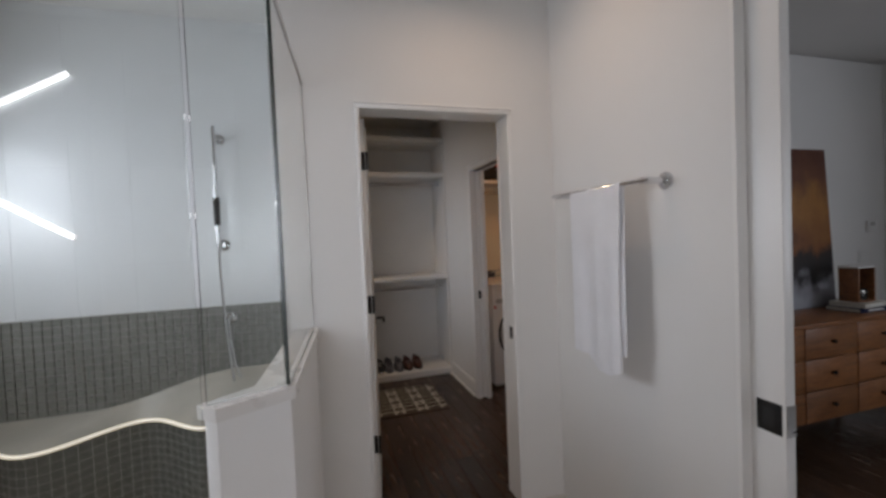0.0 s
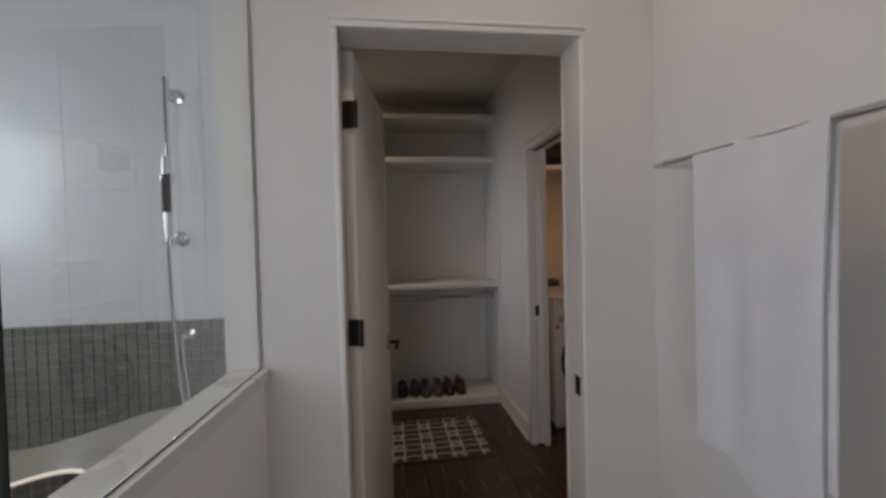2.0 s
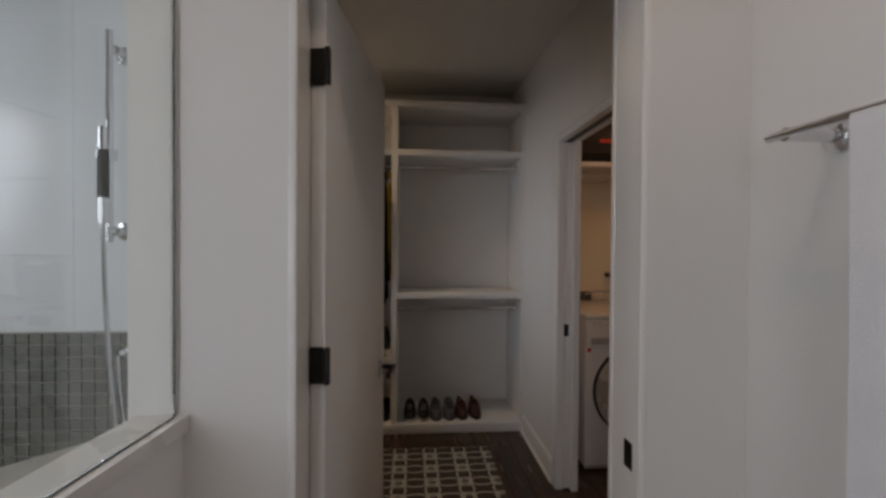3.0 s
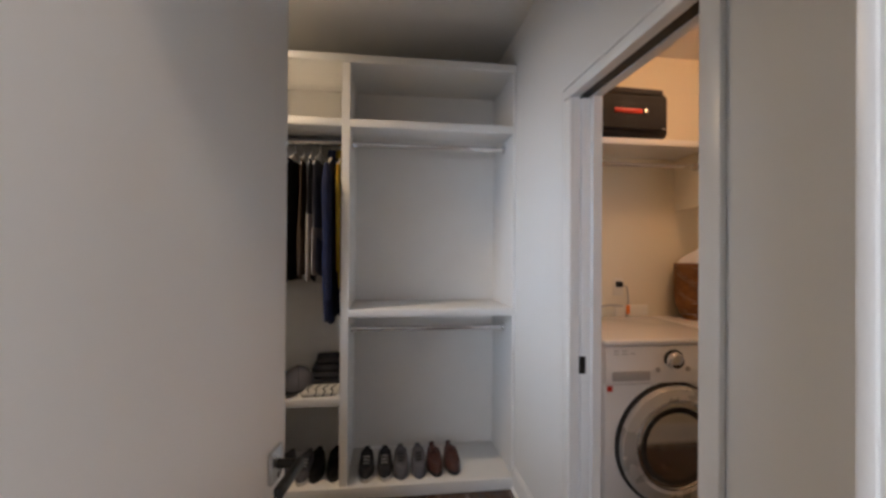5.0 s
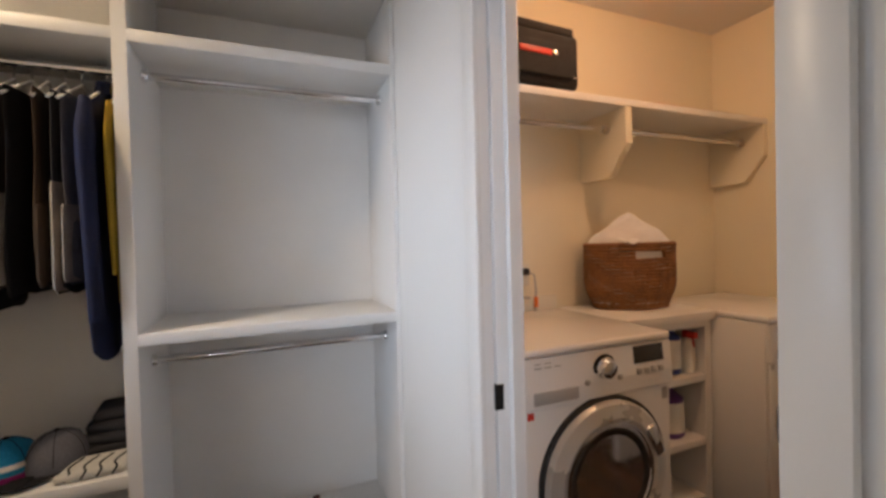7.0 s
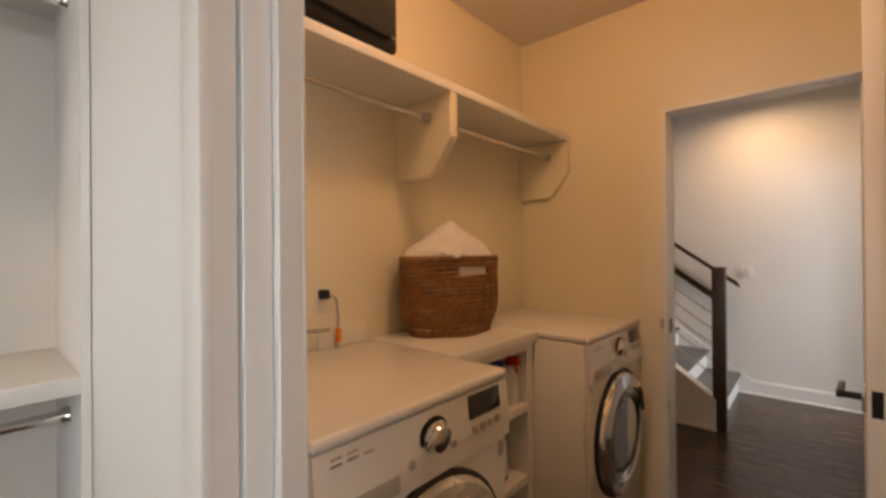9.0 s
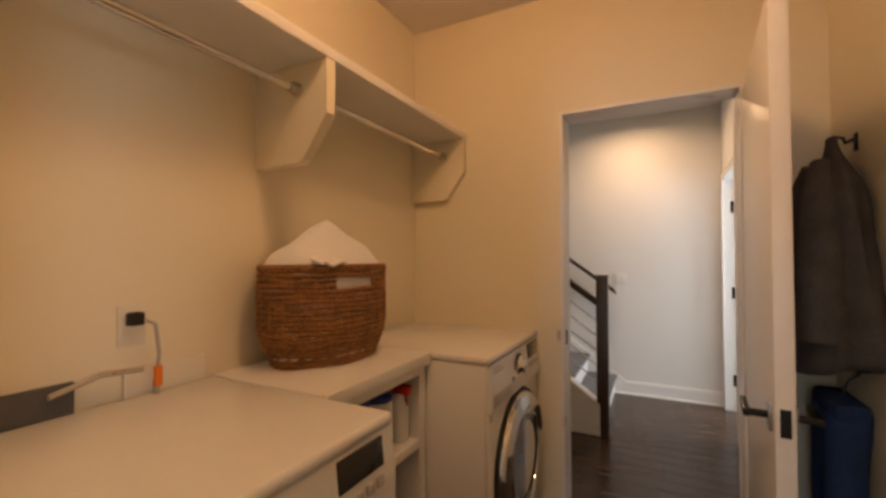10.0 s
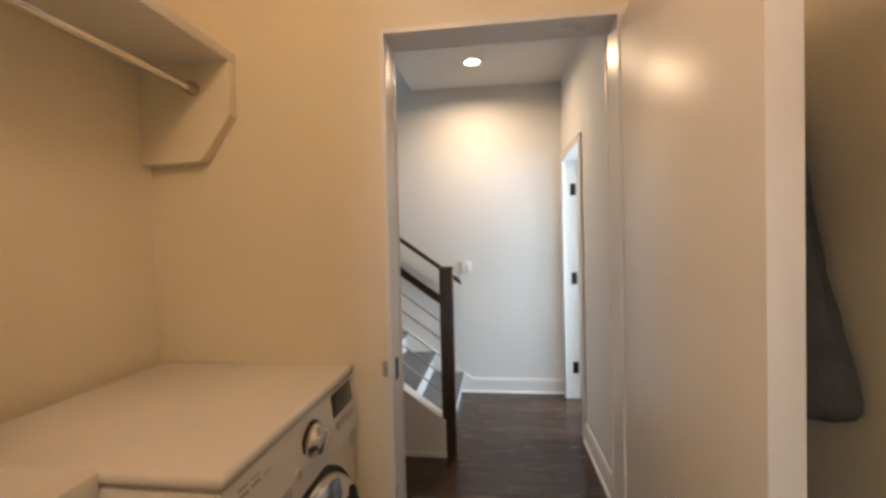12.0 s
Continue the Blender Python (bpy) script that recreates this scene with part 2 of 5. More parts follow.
def sheet(nu, nv, fn, thick):
    """a cloth of nu x nv cells with thickness; fn(u, v) gives a place."""
    bm = bmesh.new()
    g = [[bm.verts.new(fn(i / nu, j / nv)) for i in range(nu + 1)] for j in range(nv + 1)]
    for j in range(nv):
        for i in range(nu):
            bm.faces.new((g[j][i], g[j][i + 1], g[j + 1][i + 1], g[j + 1][i]))
    bmesh.ops.recalc_face_normals(bm, faces=bm.faces)
    bmesh.ops.solidify(bm, geom=bm.faces[:], thickness=thick)
    return bm


def struct(name, bm, material, label, category, smooth=False):
    return tagged(part(name, bm, material, None, "", smooth), label, category, "", "structure")


def wall_with_openings(name, axis, f0, f1, a0, a1, z1, holes, material, label):
    """a wall between f0 and f1 across `axis`, from a0 to a1 along the other, with holes (b0, b1, bottom, top)."""
    bm = bmesh.new()

    def piece(u0, u1, z0, zz):
        if u1 - u0 > 1e-4 and zz - z0 > 1e-4:
            bx(bm, *((f0, u0, z0, f1, u1, zz) if axis == "x" else (u0, f0, z0, u1, f1, zz)))
    u = a0
    for b0, b1, lo, hi in sorted(holes):
        piece(u, b0, 0, z1)
        piece(b0, b1, 0, lo)
        piece(b0, b1, hi, z1)
        u = b1
    piece(u, a1, 0, z1)
    return struct(name, bm, material, label, "wall")


# ---- structure ----
ZB = 2.74
W_BATH = 1.905      # east face of the bathroom
Y_DOORWALL = 4.13   # bathroom face of the wall with the closet door
X_CL = 1.975        # closet face of the wall to the laundry
Y_LB = 6.44         # back wall of the laundry
X_LE = 4.13         # laundry face of the wall to the hall
struct("subfloor", box(-1.3, -0.2, -0.12, 8.2, 8.2, -0.012), M_GAP, "dark subfloor under the boards", "floor")
struct("bedroom_floor", box(1.95, 0.0, -0.011, 7.0, 2.199, 0.0), M_FLOOR, "dark stained bedroom floor", "floor")
struct("bedroom_floor_east", box(6.701, 2.2, -0.011, 7.0, 4.5, 0.0), M_FLOOR, "dark stained bedroom floor edge", "floor")
struct("bath_floor", box(-1.2, 0.0, -0.011, 1.949, 4.149, 0.0), M_STONE, "pale stone bathroom floor", "floor")
wall_with_openings("wall_closet_door", "y", Y_DOORWALL, 4.25, 0.5, 1.975, ZB, [(0.842, 1.651, 0, 2.115)], M_WALL, "white painted wall with the closet doorway")
wall_with_openings("wall_bath_east", "x", W_BATH, 2.03, 0.0, Y_DOORWALL, ZB, [(2.2, 3.09, 0, 2.47)], M_WALL, "white painted bathroom wall with a pocket door opening")
wall_with_openings("wall_bath_south", "y", -0.12, 0.0, -1.2, 2.03, ZB, [(-1.05, 0.45, 0.95, 2.3)], M_WALL, "white painted wall with a window")
wall_with_openings("wall_bath_west", "x", -1.2, -1.08, 0.0, 4.70, ZB, [(3.6, 4.4, 1.4, 2.1)], M_WALL, "white painted wall beside the shower")
wall_with_openings("wall_shower", "y", 4.70, 4.82, -1.2, 0.5, ZB, [], M_WALL, "wall behind the shower tiles")
struct("wall_shower_end", box(0.5, 4.25, 0, 0.60, 4.82, ZB), M_WALL, "white painted wall at the end of the shower", "wall")
wall_with_openings("wall_laundry_door", "x", X_CL, 2.078, 4.13, 6.98, ZB + 0.1, [(4.845, 5.62, 0, 2.055)], M_WALL, "white painted wall with the laundry doorway")
wall_with_openings("wall_closet_back", "y", 6.86, 6.98, -0.9, 1.975, ZB, [], M_WALL, "white painted closet back wall")
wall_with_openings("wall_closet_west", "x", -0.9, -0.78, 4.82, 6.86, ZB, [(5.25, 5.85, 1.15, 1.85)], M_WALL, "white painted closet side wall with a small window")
wall_with_openings("wall_laundry_back", "y", Y_LB, 6.54, 2.078, 4.25, ZB, [], M_CREAM, "cream painted laundry wall")
wall_with_openings("wall_laundry_east", "x", X_LE, 4.25, 4.60, Y_LB, ZB, [(4.87, 5.617, 0, 2.075)], M_CREAM, "cream painted wall with the hall doorway")
wall_with_openings("wall_laundry_south", "y", 4.48, 4.60, 2.03, 4.25, ZB, [], M_CREAM, "cream painted wall behind the hanging robe")
wall_with_openings("wall_hall_south", "y", 4.55, 4.67, 4.25, 6.75, 2.90, [(5.79, 6.53, 0, 2.06)], M_WALL, "white painted hall wall with a doorway")
struct("wall_hall_east", box(6.63, 4.67, 0, 6.75, 8.1, 5.0), M_WALL, "white painted wall beside the stairs", "wall")
struct("wall_stair_west", box(4.25, 6.54, 0, 4.37, 8.1, 5.0), M_WALL, "white painted stairwell wall", "wall")
struct("wall_stair_north", box(4.25, 8.1, 0, 6.75, 8.2, 5.0), M_WALL, "white painted stairwell end wall", "wall")
struct("wall_bed_east", box(7.0, -0.1, 0, 7.1, 4.6, ZB), M_WALL, "pale bedroom wall", "wall")
wall_with_openings("wall_bed_north", "y", 4.40, 4.478, 2.03, 5.2, ZB, [], M_WALL, "pale grey bedroom wall behind the dresser")
wall_with_openings("wall_bed_south", "y", -0.12, 0.0, 2.03, 7.0, ZB, [(4.6, 6.4, 0.8, 2.3)], M_WALL, "pale bedroom wall with a window")
struct("wall_side_room", box(5.2, 2.4, 0, 5.3, 4.55, ZB), M_WALL, "white wall of the room off the hall", "wall")
struct("ceiling_bath", box(-1.2, 0, ZB, 2.03, 4.82, ZB + 0.1), M_CEIL, "white bathroom ceiling", "ceiling")
struct("ceiling_closet", box(-0.9, 4.25, ZB - 0.02, 1.975, 6.98, ZB + 0.08), M_CEIL, "white closet ceiling", "ceiling")
struct("ceiling_laundry", box(2.078, 4.6, 2.66, 4.13, 6.44, 2.73), M_CEIL, "cream laundry ceiling", "ceiling")
struct("ceiling_hall", box(4.25, 4.67, 2.76, 6.63, 6.0, 2.90), M_CEIL, "white hall ceiling", "ceiling")
struct("ceiling_stair", box(4.25, 5.95, 5.0, 6.75, 8.2, 5.1), M_CEIL, "white stairwell ceiling", "ceiling")
struct("ceiling_bedroom", box(2.03, -0.1, ZB + 0.01, 7.1, 4.55, ZB + 0.1), M_CEIL, "white bedroom ceiling", "ceiling")
struct("shower_plinth", box(-1.07, 3.0, 0.0, 0.5, 4.66, 0.02), M_BENCH, "beige shower floor", "floor")


def window(name, m, w, h):
    ob = tagged(new(name), "white framed window with a clear pane", "window", "", "structure")
    ob.matrix_world = m
    bm = bmesh.new()
    for a in ((-w / 2, 0, 0, -w / 2 + 0.05, 0.08, h), (w / 2 - 0.05, 0, 0, w / 2, 0.08, h), (-w / 2 + 0.05, 0, 0, w / 2 - 0.05, 0.08, 0.05), (-w / 2 + 0.05, 0, h - 0.05, w / 2 - 0.05, 0.08, h)):
        bx(bm, *a)
    part("window_frame", bm, M_TRIM, ob)
    pane = part("pane", box(-w / 2 + 0.05, 0.03, 0.05, w / 2 - 0.05, 0.036, h - 0.05), M_CLEAR, ob)
    pane.visible_shadow = False
    part("window_sill", box(-w / 2 - 0.03, -0.04, -0.03, w / 2 + 0.03, 0.0, 0.0, 0.005), M_TRIM, ob)


window("window_1", pose(-0.3, 0.0, 0.95, 0, 0, 180), 1.5, 1.35)
window("window_2", pose(-1.08, 4.0, 1.4, 0, 0, 90), 0.8, 0.7)
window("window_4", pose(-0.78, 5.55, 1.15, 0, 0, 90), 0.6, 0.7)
window("window_3", pose(5.5, 0.0, 0.8, 0, 0, 180), 1.8, 1.5)


# door casings
def casing(name, axis, face, out, u0, u1, top, w=0.062, t=0.018, label="white painted door casing", paint=None, hh=0.042):
    """casing round an opening u0..u1 on the wall face at `face`; out: +1 or -1, the side it stands proud."""
    ob = tagged(new(name), label, "door casing", "", "structure")

    def c(p, q, z0, z1, tt):
        lo, hi = sorted((face, face + out * tt))
        return box(*((lo, p, z0, hi, q, z1) if axis == "x" else (p, lo, z0, q, hi, z1)), 0.004)
    for p, q in ((u0 - w, u0 + 0.004), (u1 - 0.004, u1 + w)):
        part("casing_leg", c(p, q, 0, top - 0.001, t), paint or M_TRIM, ob)
    part("casing_head", c(u0 - w, u1 + w, top, top + hh, t), paint or M_TRIM, ob)
    part("casing_bead", c(u0 - w - 0.004, u1 + w + 0.004, top + hh, top + hh + 0.011, t + 0.006), paint or M_TRIM, ob)
    return ob


def jamb(name, axis, f0, f1, u0, u1, top, t=0.015):
    """lining of an opening, u0..u1 the rough hole"""
    ob = tagged(new(name), "white painted door lining", "door frame", "", "structure")
    a, b = f0 - 0.002, f1 + 0.002
    mk = (lambda p, q, z0, z1: box(a, p, z0, b, q, z1)) if axis == "x" else (lambda p, q, z0, z1: box(p, a, z0, q, b, z1))
    part("jamb_side", mk(u0, u0 + t, 0, top), M_TRIM, ob)
    part("jamb_side", mk(u1 - t, u1, 0, top), M_TRIM, ob)
    part("jamb_head", mk(u0 + t, u1 - t, top - t, top), M_TRIM, ob)
    return ob


jamb("door_frame_closet", "y", Y_DOORWALL, 4.25, 0.842, 1.651, 2.115)
casing("casing_closet", "y", Y_DOORWALL, -1, 0.857, 1.636, 2.10, 0.014, hh=0.02)
casing("casing_closet_inner", "y", 4.25, 1, 0.857, 1.636, 2.10, 0.014, hh=0.02)
jamb("door_frame_hall", "x", X_LE, 4.25, 4.87, 5.617, 2.075)
casing("casing_hall", "x", 4.25, 1, 4.885, 5.602, 2.06)
casing("casing_laundry", "x", X_CL, -1, 4.86, 5.588, 2.04, 0.062)
casing("casing_laundry_inner", "x", 2.078, 1, 4.86, 5.563, 2.04, 0.055, 0.008)
casing("casing_hall_south", "y", 4.67, 1, 5.805, 6.515, 2.045)
jamb("door_frame_hall_south", "y", 4.55, 4.67, 5.79, 6.53, 2.06)
frame_l = tagged(new("door_frame_laundry"), "white split lining of a pocket door", "door frame", "", "structure")
part("jamb_side", box(1.973, 5.585, 0, 2.002, 5.62, 2.04), M_TRIM, frame_l)
part("jamb_side", box(2.0465, 5.56, 0, 2.0795, 5.62, 2.04), M_TRIM, frame_l)
part("jamb_side", box(1.973, 4.845, 0, 2.0795, 4.86, 2.04), M_TRIM, frame_l)
part("jamb_head", box(1.973, 4.845, 2.04, 1.997, 5.62, 2.055), M_TRIM, frame_l)
part("jamb_head", box(2.046, 4.845, 2.04, 2.0795, 5.62, 2.055), M_TRIM, frame_l)
part("track", box(1.997, 4.845, 2.045, 2.046, 5.62, 2.055), M_BLACK, frame_l)
part("pocket_lining", box(2.0022, 5.598, 0, 2.0068, 5.66, 2.04), M_RUBBER, frame_l, "dark pocket slot")
frame_b = tagged(new("door_frame_bath"), "white split lining of a pocket door", "door frame", "", "structure")
part("jamb_side", box(1.903, 3.075, 0, 1.945, 3.09, 2.455), M_TRIM, frame_b)
part("jamb_side", box(1.995, 3.075, 0, 2.032, 3.09, 2.455), M_TRIM, frame_b)
part("jamb_head", box(1.903, 2.2, 2.455, 2.032, 3.09, 2.47), M_TRIM, frame_b)


# baseboards
def baseboard(name, pts, h=0.13, t=0.015):
    """runs along pts in plan, standing on the left side of the way."""
    ob = tagged(new(name), "white painted baseboard", "baseboard", "", "structure")
    for (x0, y0), (x1, y1) in zip(pts, pts[1:]):
        d = Vector((x1 - x0, y1 - y0, 0))
        L = d.length
        a = math.degrees(math.atan2(d.y, d.x))
        bm = side_prism([(0.0, 0), (t, 0), (t, h - 0.02), (t * 0.5, h), (0.0, h)], "x", 0, L)
        bmesh.ops.transform(bm, matrix=pose(x0, y0, 0, 0, 0, a), verts=bm.verts[:])
        part("board", bm, M_TRIM, ob, smooth=False)
        bm = side_prism([(t, 0), (t + 0.012, 0), (t + 0.009, 0.012), (t, 0.016)], "x", 0, L)
        bmesh.ops.transform(bm, matrix=pose(x0, y0, 0, 0, 0, a), verts=bm.verts[:])
        part("shoe_moulding", bm, M_TRIM, ob, smooth=False)


baseboard("baseboard_closet", [(1.975, 5.656), (1.975, 6.36)])
baseboard("baseboard_closet_near", [(1.975, 4.25), (1.975, 4.80)])
baseboard("baseboard_hall_east", [(6.63, 4.67), (6.63, 5.60)])
baseboard("baseboard_hall_south", [(4.27, 4.67), (5.74, 4.67)])
baseboard("baseboard_laundry_south", [(2.10, 4.60), (4.13, 4.60)])
baseboard("baseboard_bed", [(5.2, 4.40), (2.03, 4.40)])


def swing(u):
    return 0.5 - 0.5 * math.cos(math.pi * u)


# recessed lamps
def downlight(x, y, z):
    ob = thing("recessed_light", "white recessed ceiling downlight, lit warm", "ceiling light", pose(x, y, z), "ceiling downlights")
    part("trim_ring", lathe([(0.058, 0.0), (0.058, -0.004), (0.082, -0.008), (0.086, -0.003), (0.086, 0.0)], 32), M_TRIM, ob)
    part("lens", lathe([(0.056, -0.001), (0.056, -0.003), (0.02, -0.004)], 32), M_BULB, ob)


for room, lx, ly, lz, watts, colour in CANS:
    downlight(lx, ly, {"bath": ZB, "closet": ZB - 0.02, "hall": 2.76}[room])


def dome_light(x, y, z):
    ob = thing("flush_ceiling_light", "round opal glass ceiling light, lit warm", "ceiling light", pose(x, y, z))
    part("base", lathe([(0.15, 0.0), (0.15, -0.012), (0.142, -0.016)], 40), M_STEEL, ob)
    part("shade", lathe([(0.14, -0.0165), (0.135, -0.05), (0.11, -0.085), (0.06, -0.105), (0.006, -0.111)], 40), M_BULB, ob, "opal glass shade").visible_shadow = False


dome_light(LAUNDRY_LAMP[0], LAUNDRY_LAMP[1], 2.66)


# ---- bathroom ----
def shower():
    pony = struct("pony_wall", prism([(0.617, 4.13), (0.551, 3.335), (0.381, 3.243), (0.345, 3.28), (0.467, 3.367), (0.532, 4.13)], 0, 1.035), M_WALL, "low white painted shower wall", "wall")
    struct("wall_cap", prism([(0.632, 4.128), (0.565, 3.325), (0.383, 3.225), (0.328, 3.278), (0.452, 3.375), (0.517, 4.128)], 1.0355, 1.07), M_STONE, "pale stone cap on the low shower wall", "wall cap")
    sc = thing("shower_screen", "clear frameless glass shower screen in a slim channel", "shower screen", pose(0, 0, 0))
    T = 0.010
    L = 0.776
    m = pose(0.545, 3.345, 0, 0, 0, math.degrees(math.atan2(0.774, 0.06)))
    part("pane", box(0.004, -T / 2, 1.074, L - 0.006, T / 2, 2.19, m=m), M_GLASS, sc).visible_shadow = False
    part("top_channel", box(0, -0.009, 2.19, L, 0.009, 2.202, m=m), M_STEEL, sc)
    part("edge_channel", box(L - 0.005, -0.0045, 1.071, L, 0.0045, 2.19, m=m), M_EDGE, sc)
    part("base_channel", box(0.0, -0.0055, 1.0705, L - 0.006, 0.0055, 1.0735, m=m), M_EDGE, sc)
    part("corner_seal", box(-0.006, -0.0045, 1.072, 0.003, 0.0045, 2.19, m=m), M_EDGE, sc)
    m = pose(0.543, 3.34, 0, 0, 0, math.degrees(math.atan2(-0.09, -0.188)))
    part("pane", box(0.006, -T / 2, 1.074, 0.205, T / 2, 2.19, m=m), M_GLASS, sc).visible_shadow = False
    part("door_pane", box(0.216, -T / 2, 0.03, 0.93, T / 2, 2.19, m=m), M_GLASS, sc).visible_shadow = False
    # bench with a waving front edge
    n = 40
    xs = [-1.07 + 1.57 * i / n for i in range(n + 1)]

    def front(x):
        return 4.475 - 0.12 * math.cos((x + 0.63) / 0.37 * math.pi)

    def back(x):
        return 0.64 + 0.14 * swing(min(1, max(0, (x + 0.55) / 0.75)))
    ob = thing("shower_bench", "beige stone shower bench with a wavy pale edge", "bench", pose(0, 0, 0))
    bm = bmesh.new()
    rows = []
    for x in xs:
        rows.append([bm.verts.new(p) for p in ((x, front(x), 0.57), (x, front(x), 0.585), (x, (front(x) + 4.69) / 2, 0.59 + 0.45 * (back(x) - 0.59)), (x, 4.689, back(x)), (x, 4.689, 0.57))])
    for A, B in zip(rows, rows[1:]):
        for k in range(5):
            bm.faces.new((A[k], A[(k + 1) % 5], B[(k + 1) % 5], B[k]))
    bm.faces.new(rows[0]), bm.faces.new(rows[-1])
    part("seat", bm, M_BENCH, ob)
    # wavy edge trim; its brightness is emission in the material
    part("edge_trim", tube([(x, front(x) - 0.004, 0.587) for x in xs], 0.007, 8), M_EDGEGLOW, ob, "pale edge trim with emission added")
    part("front", prism([(x, front(x) + 0.012) for x in xs] + [(0.5, 4.68), (-1.07, 4.68)], 0.02, 0.57), M_MGROUT, ob)
    bm = bmesh.new()
    for i in range(n):
        x = xs[i] + 0.002
        for k in range(13):
            z = 0.03 + k * 0.0415
            v = [bm.verts.new((xx, front(xx) + 0.01, zz)) for xx, zz in ((x, z), (x + 0.0355, z), (x + 0.0355, z + 0.0375), (x, z + 0.0375))]
            bm.faces.new(v)
    bmesh.ops.solidify(bm, geom=bm.faces[:], thickness=0.003)
    part("mosaic", bm, M_MOSAIC, ob, "grey mosaic facing")
    # light bars on the tiles
    for p, q in (((-0.525, 2.375), (-0.83, 2.20)), ((-0.545, 1.545), (-1.0, 1.84))):
        lb = thing("wall_light", "slim white light bar set diagonally on the tiles", "wall light", pose(0, 0, 0), "light bars in the shower")
        part("diffuser", tube([(p[0], 4.674, p[1]), (q[0], 4.674, q[1])], 0.011, 10), M_BAR, lb)
        part("backplate", tube([(p[0], 4.682, p[1]), (q[0], 4.682, q[1])], 0.0055, 6), M_STEEL, lb)
    # hand shower
    sh = thing("hand_shower", "chrome hand shower on a slim wall rail", "shower", pose(0.13, 4.69, 0))
    part("rail", tube([(0, -0.065, 1.44), (0, -0.065, 2.12)], 0.010, 12), M_CHROME, sh)
    for z in (1.475, 2.06):
        part("bracket", lathe([(0.03, 0), (0.03, 0.012), (0.014, 0.016), (0.014, 0.06)], 20, pose(0.014, 0, z, 90)), M_CHROME, sh)
        part("bracket_arm", tube([(0.014, -0.045, z), (0, -0.062, z)], 0.012, 10), M_CHROME, sh)
    part("slider", box(-0.02, -0.10, 1.70, 0.02, -0.05, 1.74, 0.008), M_CHROME, sh)
    part("handset", tube([(0.004, -0.10, 1.80), (0.004, -0.10, 1.74), (0.004, -0.10, 1.55), (0.004, -0.10, 1.50)], 0.013, 12), M_CHROME, sh)
    part("grip", tube([(0.004, -0.10, 1.73), (0.004, -0.10, 1.58)], 0.0155, 14), M_RUBBER, sh, "black rubber grip")
    part("hose", tube([(0.004 + 0.05 * swing(u) - 0.0 * u, -0.10 + 0.03 * u, 1.50 - 0.86 * math.sin(math.pi * 0.55 * u)) for u in [i / 24 for i in range(25)]], 0.007, 8), M_CHROME, sh)
    part("outlet", lathe([(0.028, 0), (0.028, 0.01), (0.013, 0.014), (0.013, 0.05)], 18, pose(0.03, 0, 1.07, 90)), M_CHROME, sh)
    part("outlet_stub", tube([(0.03, -0.045, 1.075), (0.02, -0.06, 1.075)], 0.011, 10), M_CHROME, sh)
    part("hose_return", tube([(0.02, -0.06, 1.07), (0.03, -0.065, 0.95), (0.045, -0.065, 0.82), (0.075, -0.065, 0.72)], 0.007, 8), M_CHROME, sh)


shower()


def towel_rail():
    x = 1.79
    ob = thing("towel_rail", "polished chrome towel rail on the wall", "towel rail", pose(0, 0, 0))
    part("bar", tube([(x, 3.31, 1.647), (x, 3.95, 1.647)], 0.009, 12), M_CHROME, ob)
    for y in (3.35, 3.915):
        part("post", tube([(x, y, 1.647), (W_BATH - 0.01, y, 1.647)], 0.013, 12), M_CHROME, ob)
        part("rosette", lathe([(0.032, 0), (0.032, 0.010), (0.024, 0.016), (0.012, 0.018)], 24, pose(W_BATH, y, 1.647, 0, -90)), M_CHROME, ob)
    # towel folded over the bar
    y0, y1 = 3.455, 3.79

    def f(u, v):
        # v runs from the back hem over the bar to the front hem
        y = y0 + (y1 - y0) * u
        fold = 0.008 * math.sin(u * 5.5 + 0.6) + 0.003 * math.sin(u * 17)
        lb, lf = 0.70, 0.745 + 0.05 * math.sin(math.pi * min(1, 1.25 * u + 0.12))
        s = v * (lb + lf) - lb
        r = 0.012
        if abs(s) < r * 1.57:
            a = s / r
            return (x - r * math.sin(a), y, 1.647 + r * math.cos(a))
        d = abs(s) - r * 1.57
        k = min(1, d / 0.35)
        pinch = 0.012 * k * (u - 0.5)
        if s > 0:
            return (x - r - fold * k - 0.004 * k, y - pinch, 1.647 - d)
        return (x + r - fold * k - 0.006 * k, y - pinch - 0.012 * k, 1.647 - d)
    tw = part("hanging_towel", sheet(30, 60, f, 0.007), M_TOWEL)
    tagged(tw, "folded white terry bath towel over a rail", "towel")


towel_rail()


def hinge_part(parent, z, m):
    bm = box(-0.014, -0.002, z - 0.045, 0.038, 0.0, z + 0.045, 0.0, m=m)
    tube([m @ Vector((-0.014, -0.007, z - 0.046)), m @ Vector((-0.014, -0.007, z + 0.046))], 0.0065, 10, bm)
    part("hinge", bm, M_BLACK, parent, "black butt hinge")


def lever(parent, m, flip=1):
    """door lever on the face at y = 0, pointing along x*flip, standing out along -y."""
    bm = box(-0.028, -0.009, -0.034, 0.028, 0.0, 0.034, 0.002, m=m)
    part("rose", bm, M_STEEL, parent, "dark bronze rose")
    bm = tube([m @ Vector((0, -0.008, 0)), m @ Vector((0, -0.05, 0))], 0.010, 12)
    part("spindle", bm, M_BLACK, parent)
    lo, hi = sorted((-0.012 * flip, 0.115 * flip))
    part("lever_handle", box(lo, -0.062, -0.010, hi, -0.046, 0.010, 0.003, m=m), M_BLACK, parent, "dark metal lever handle")


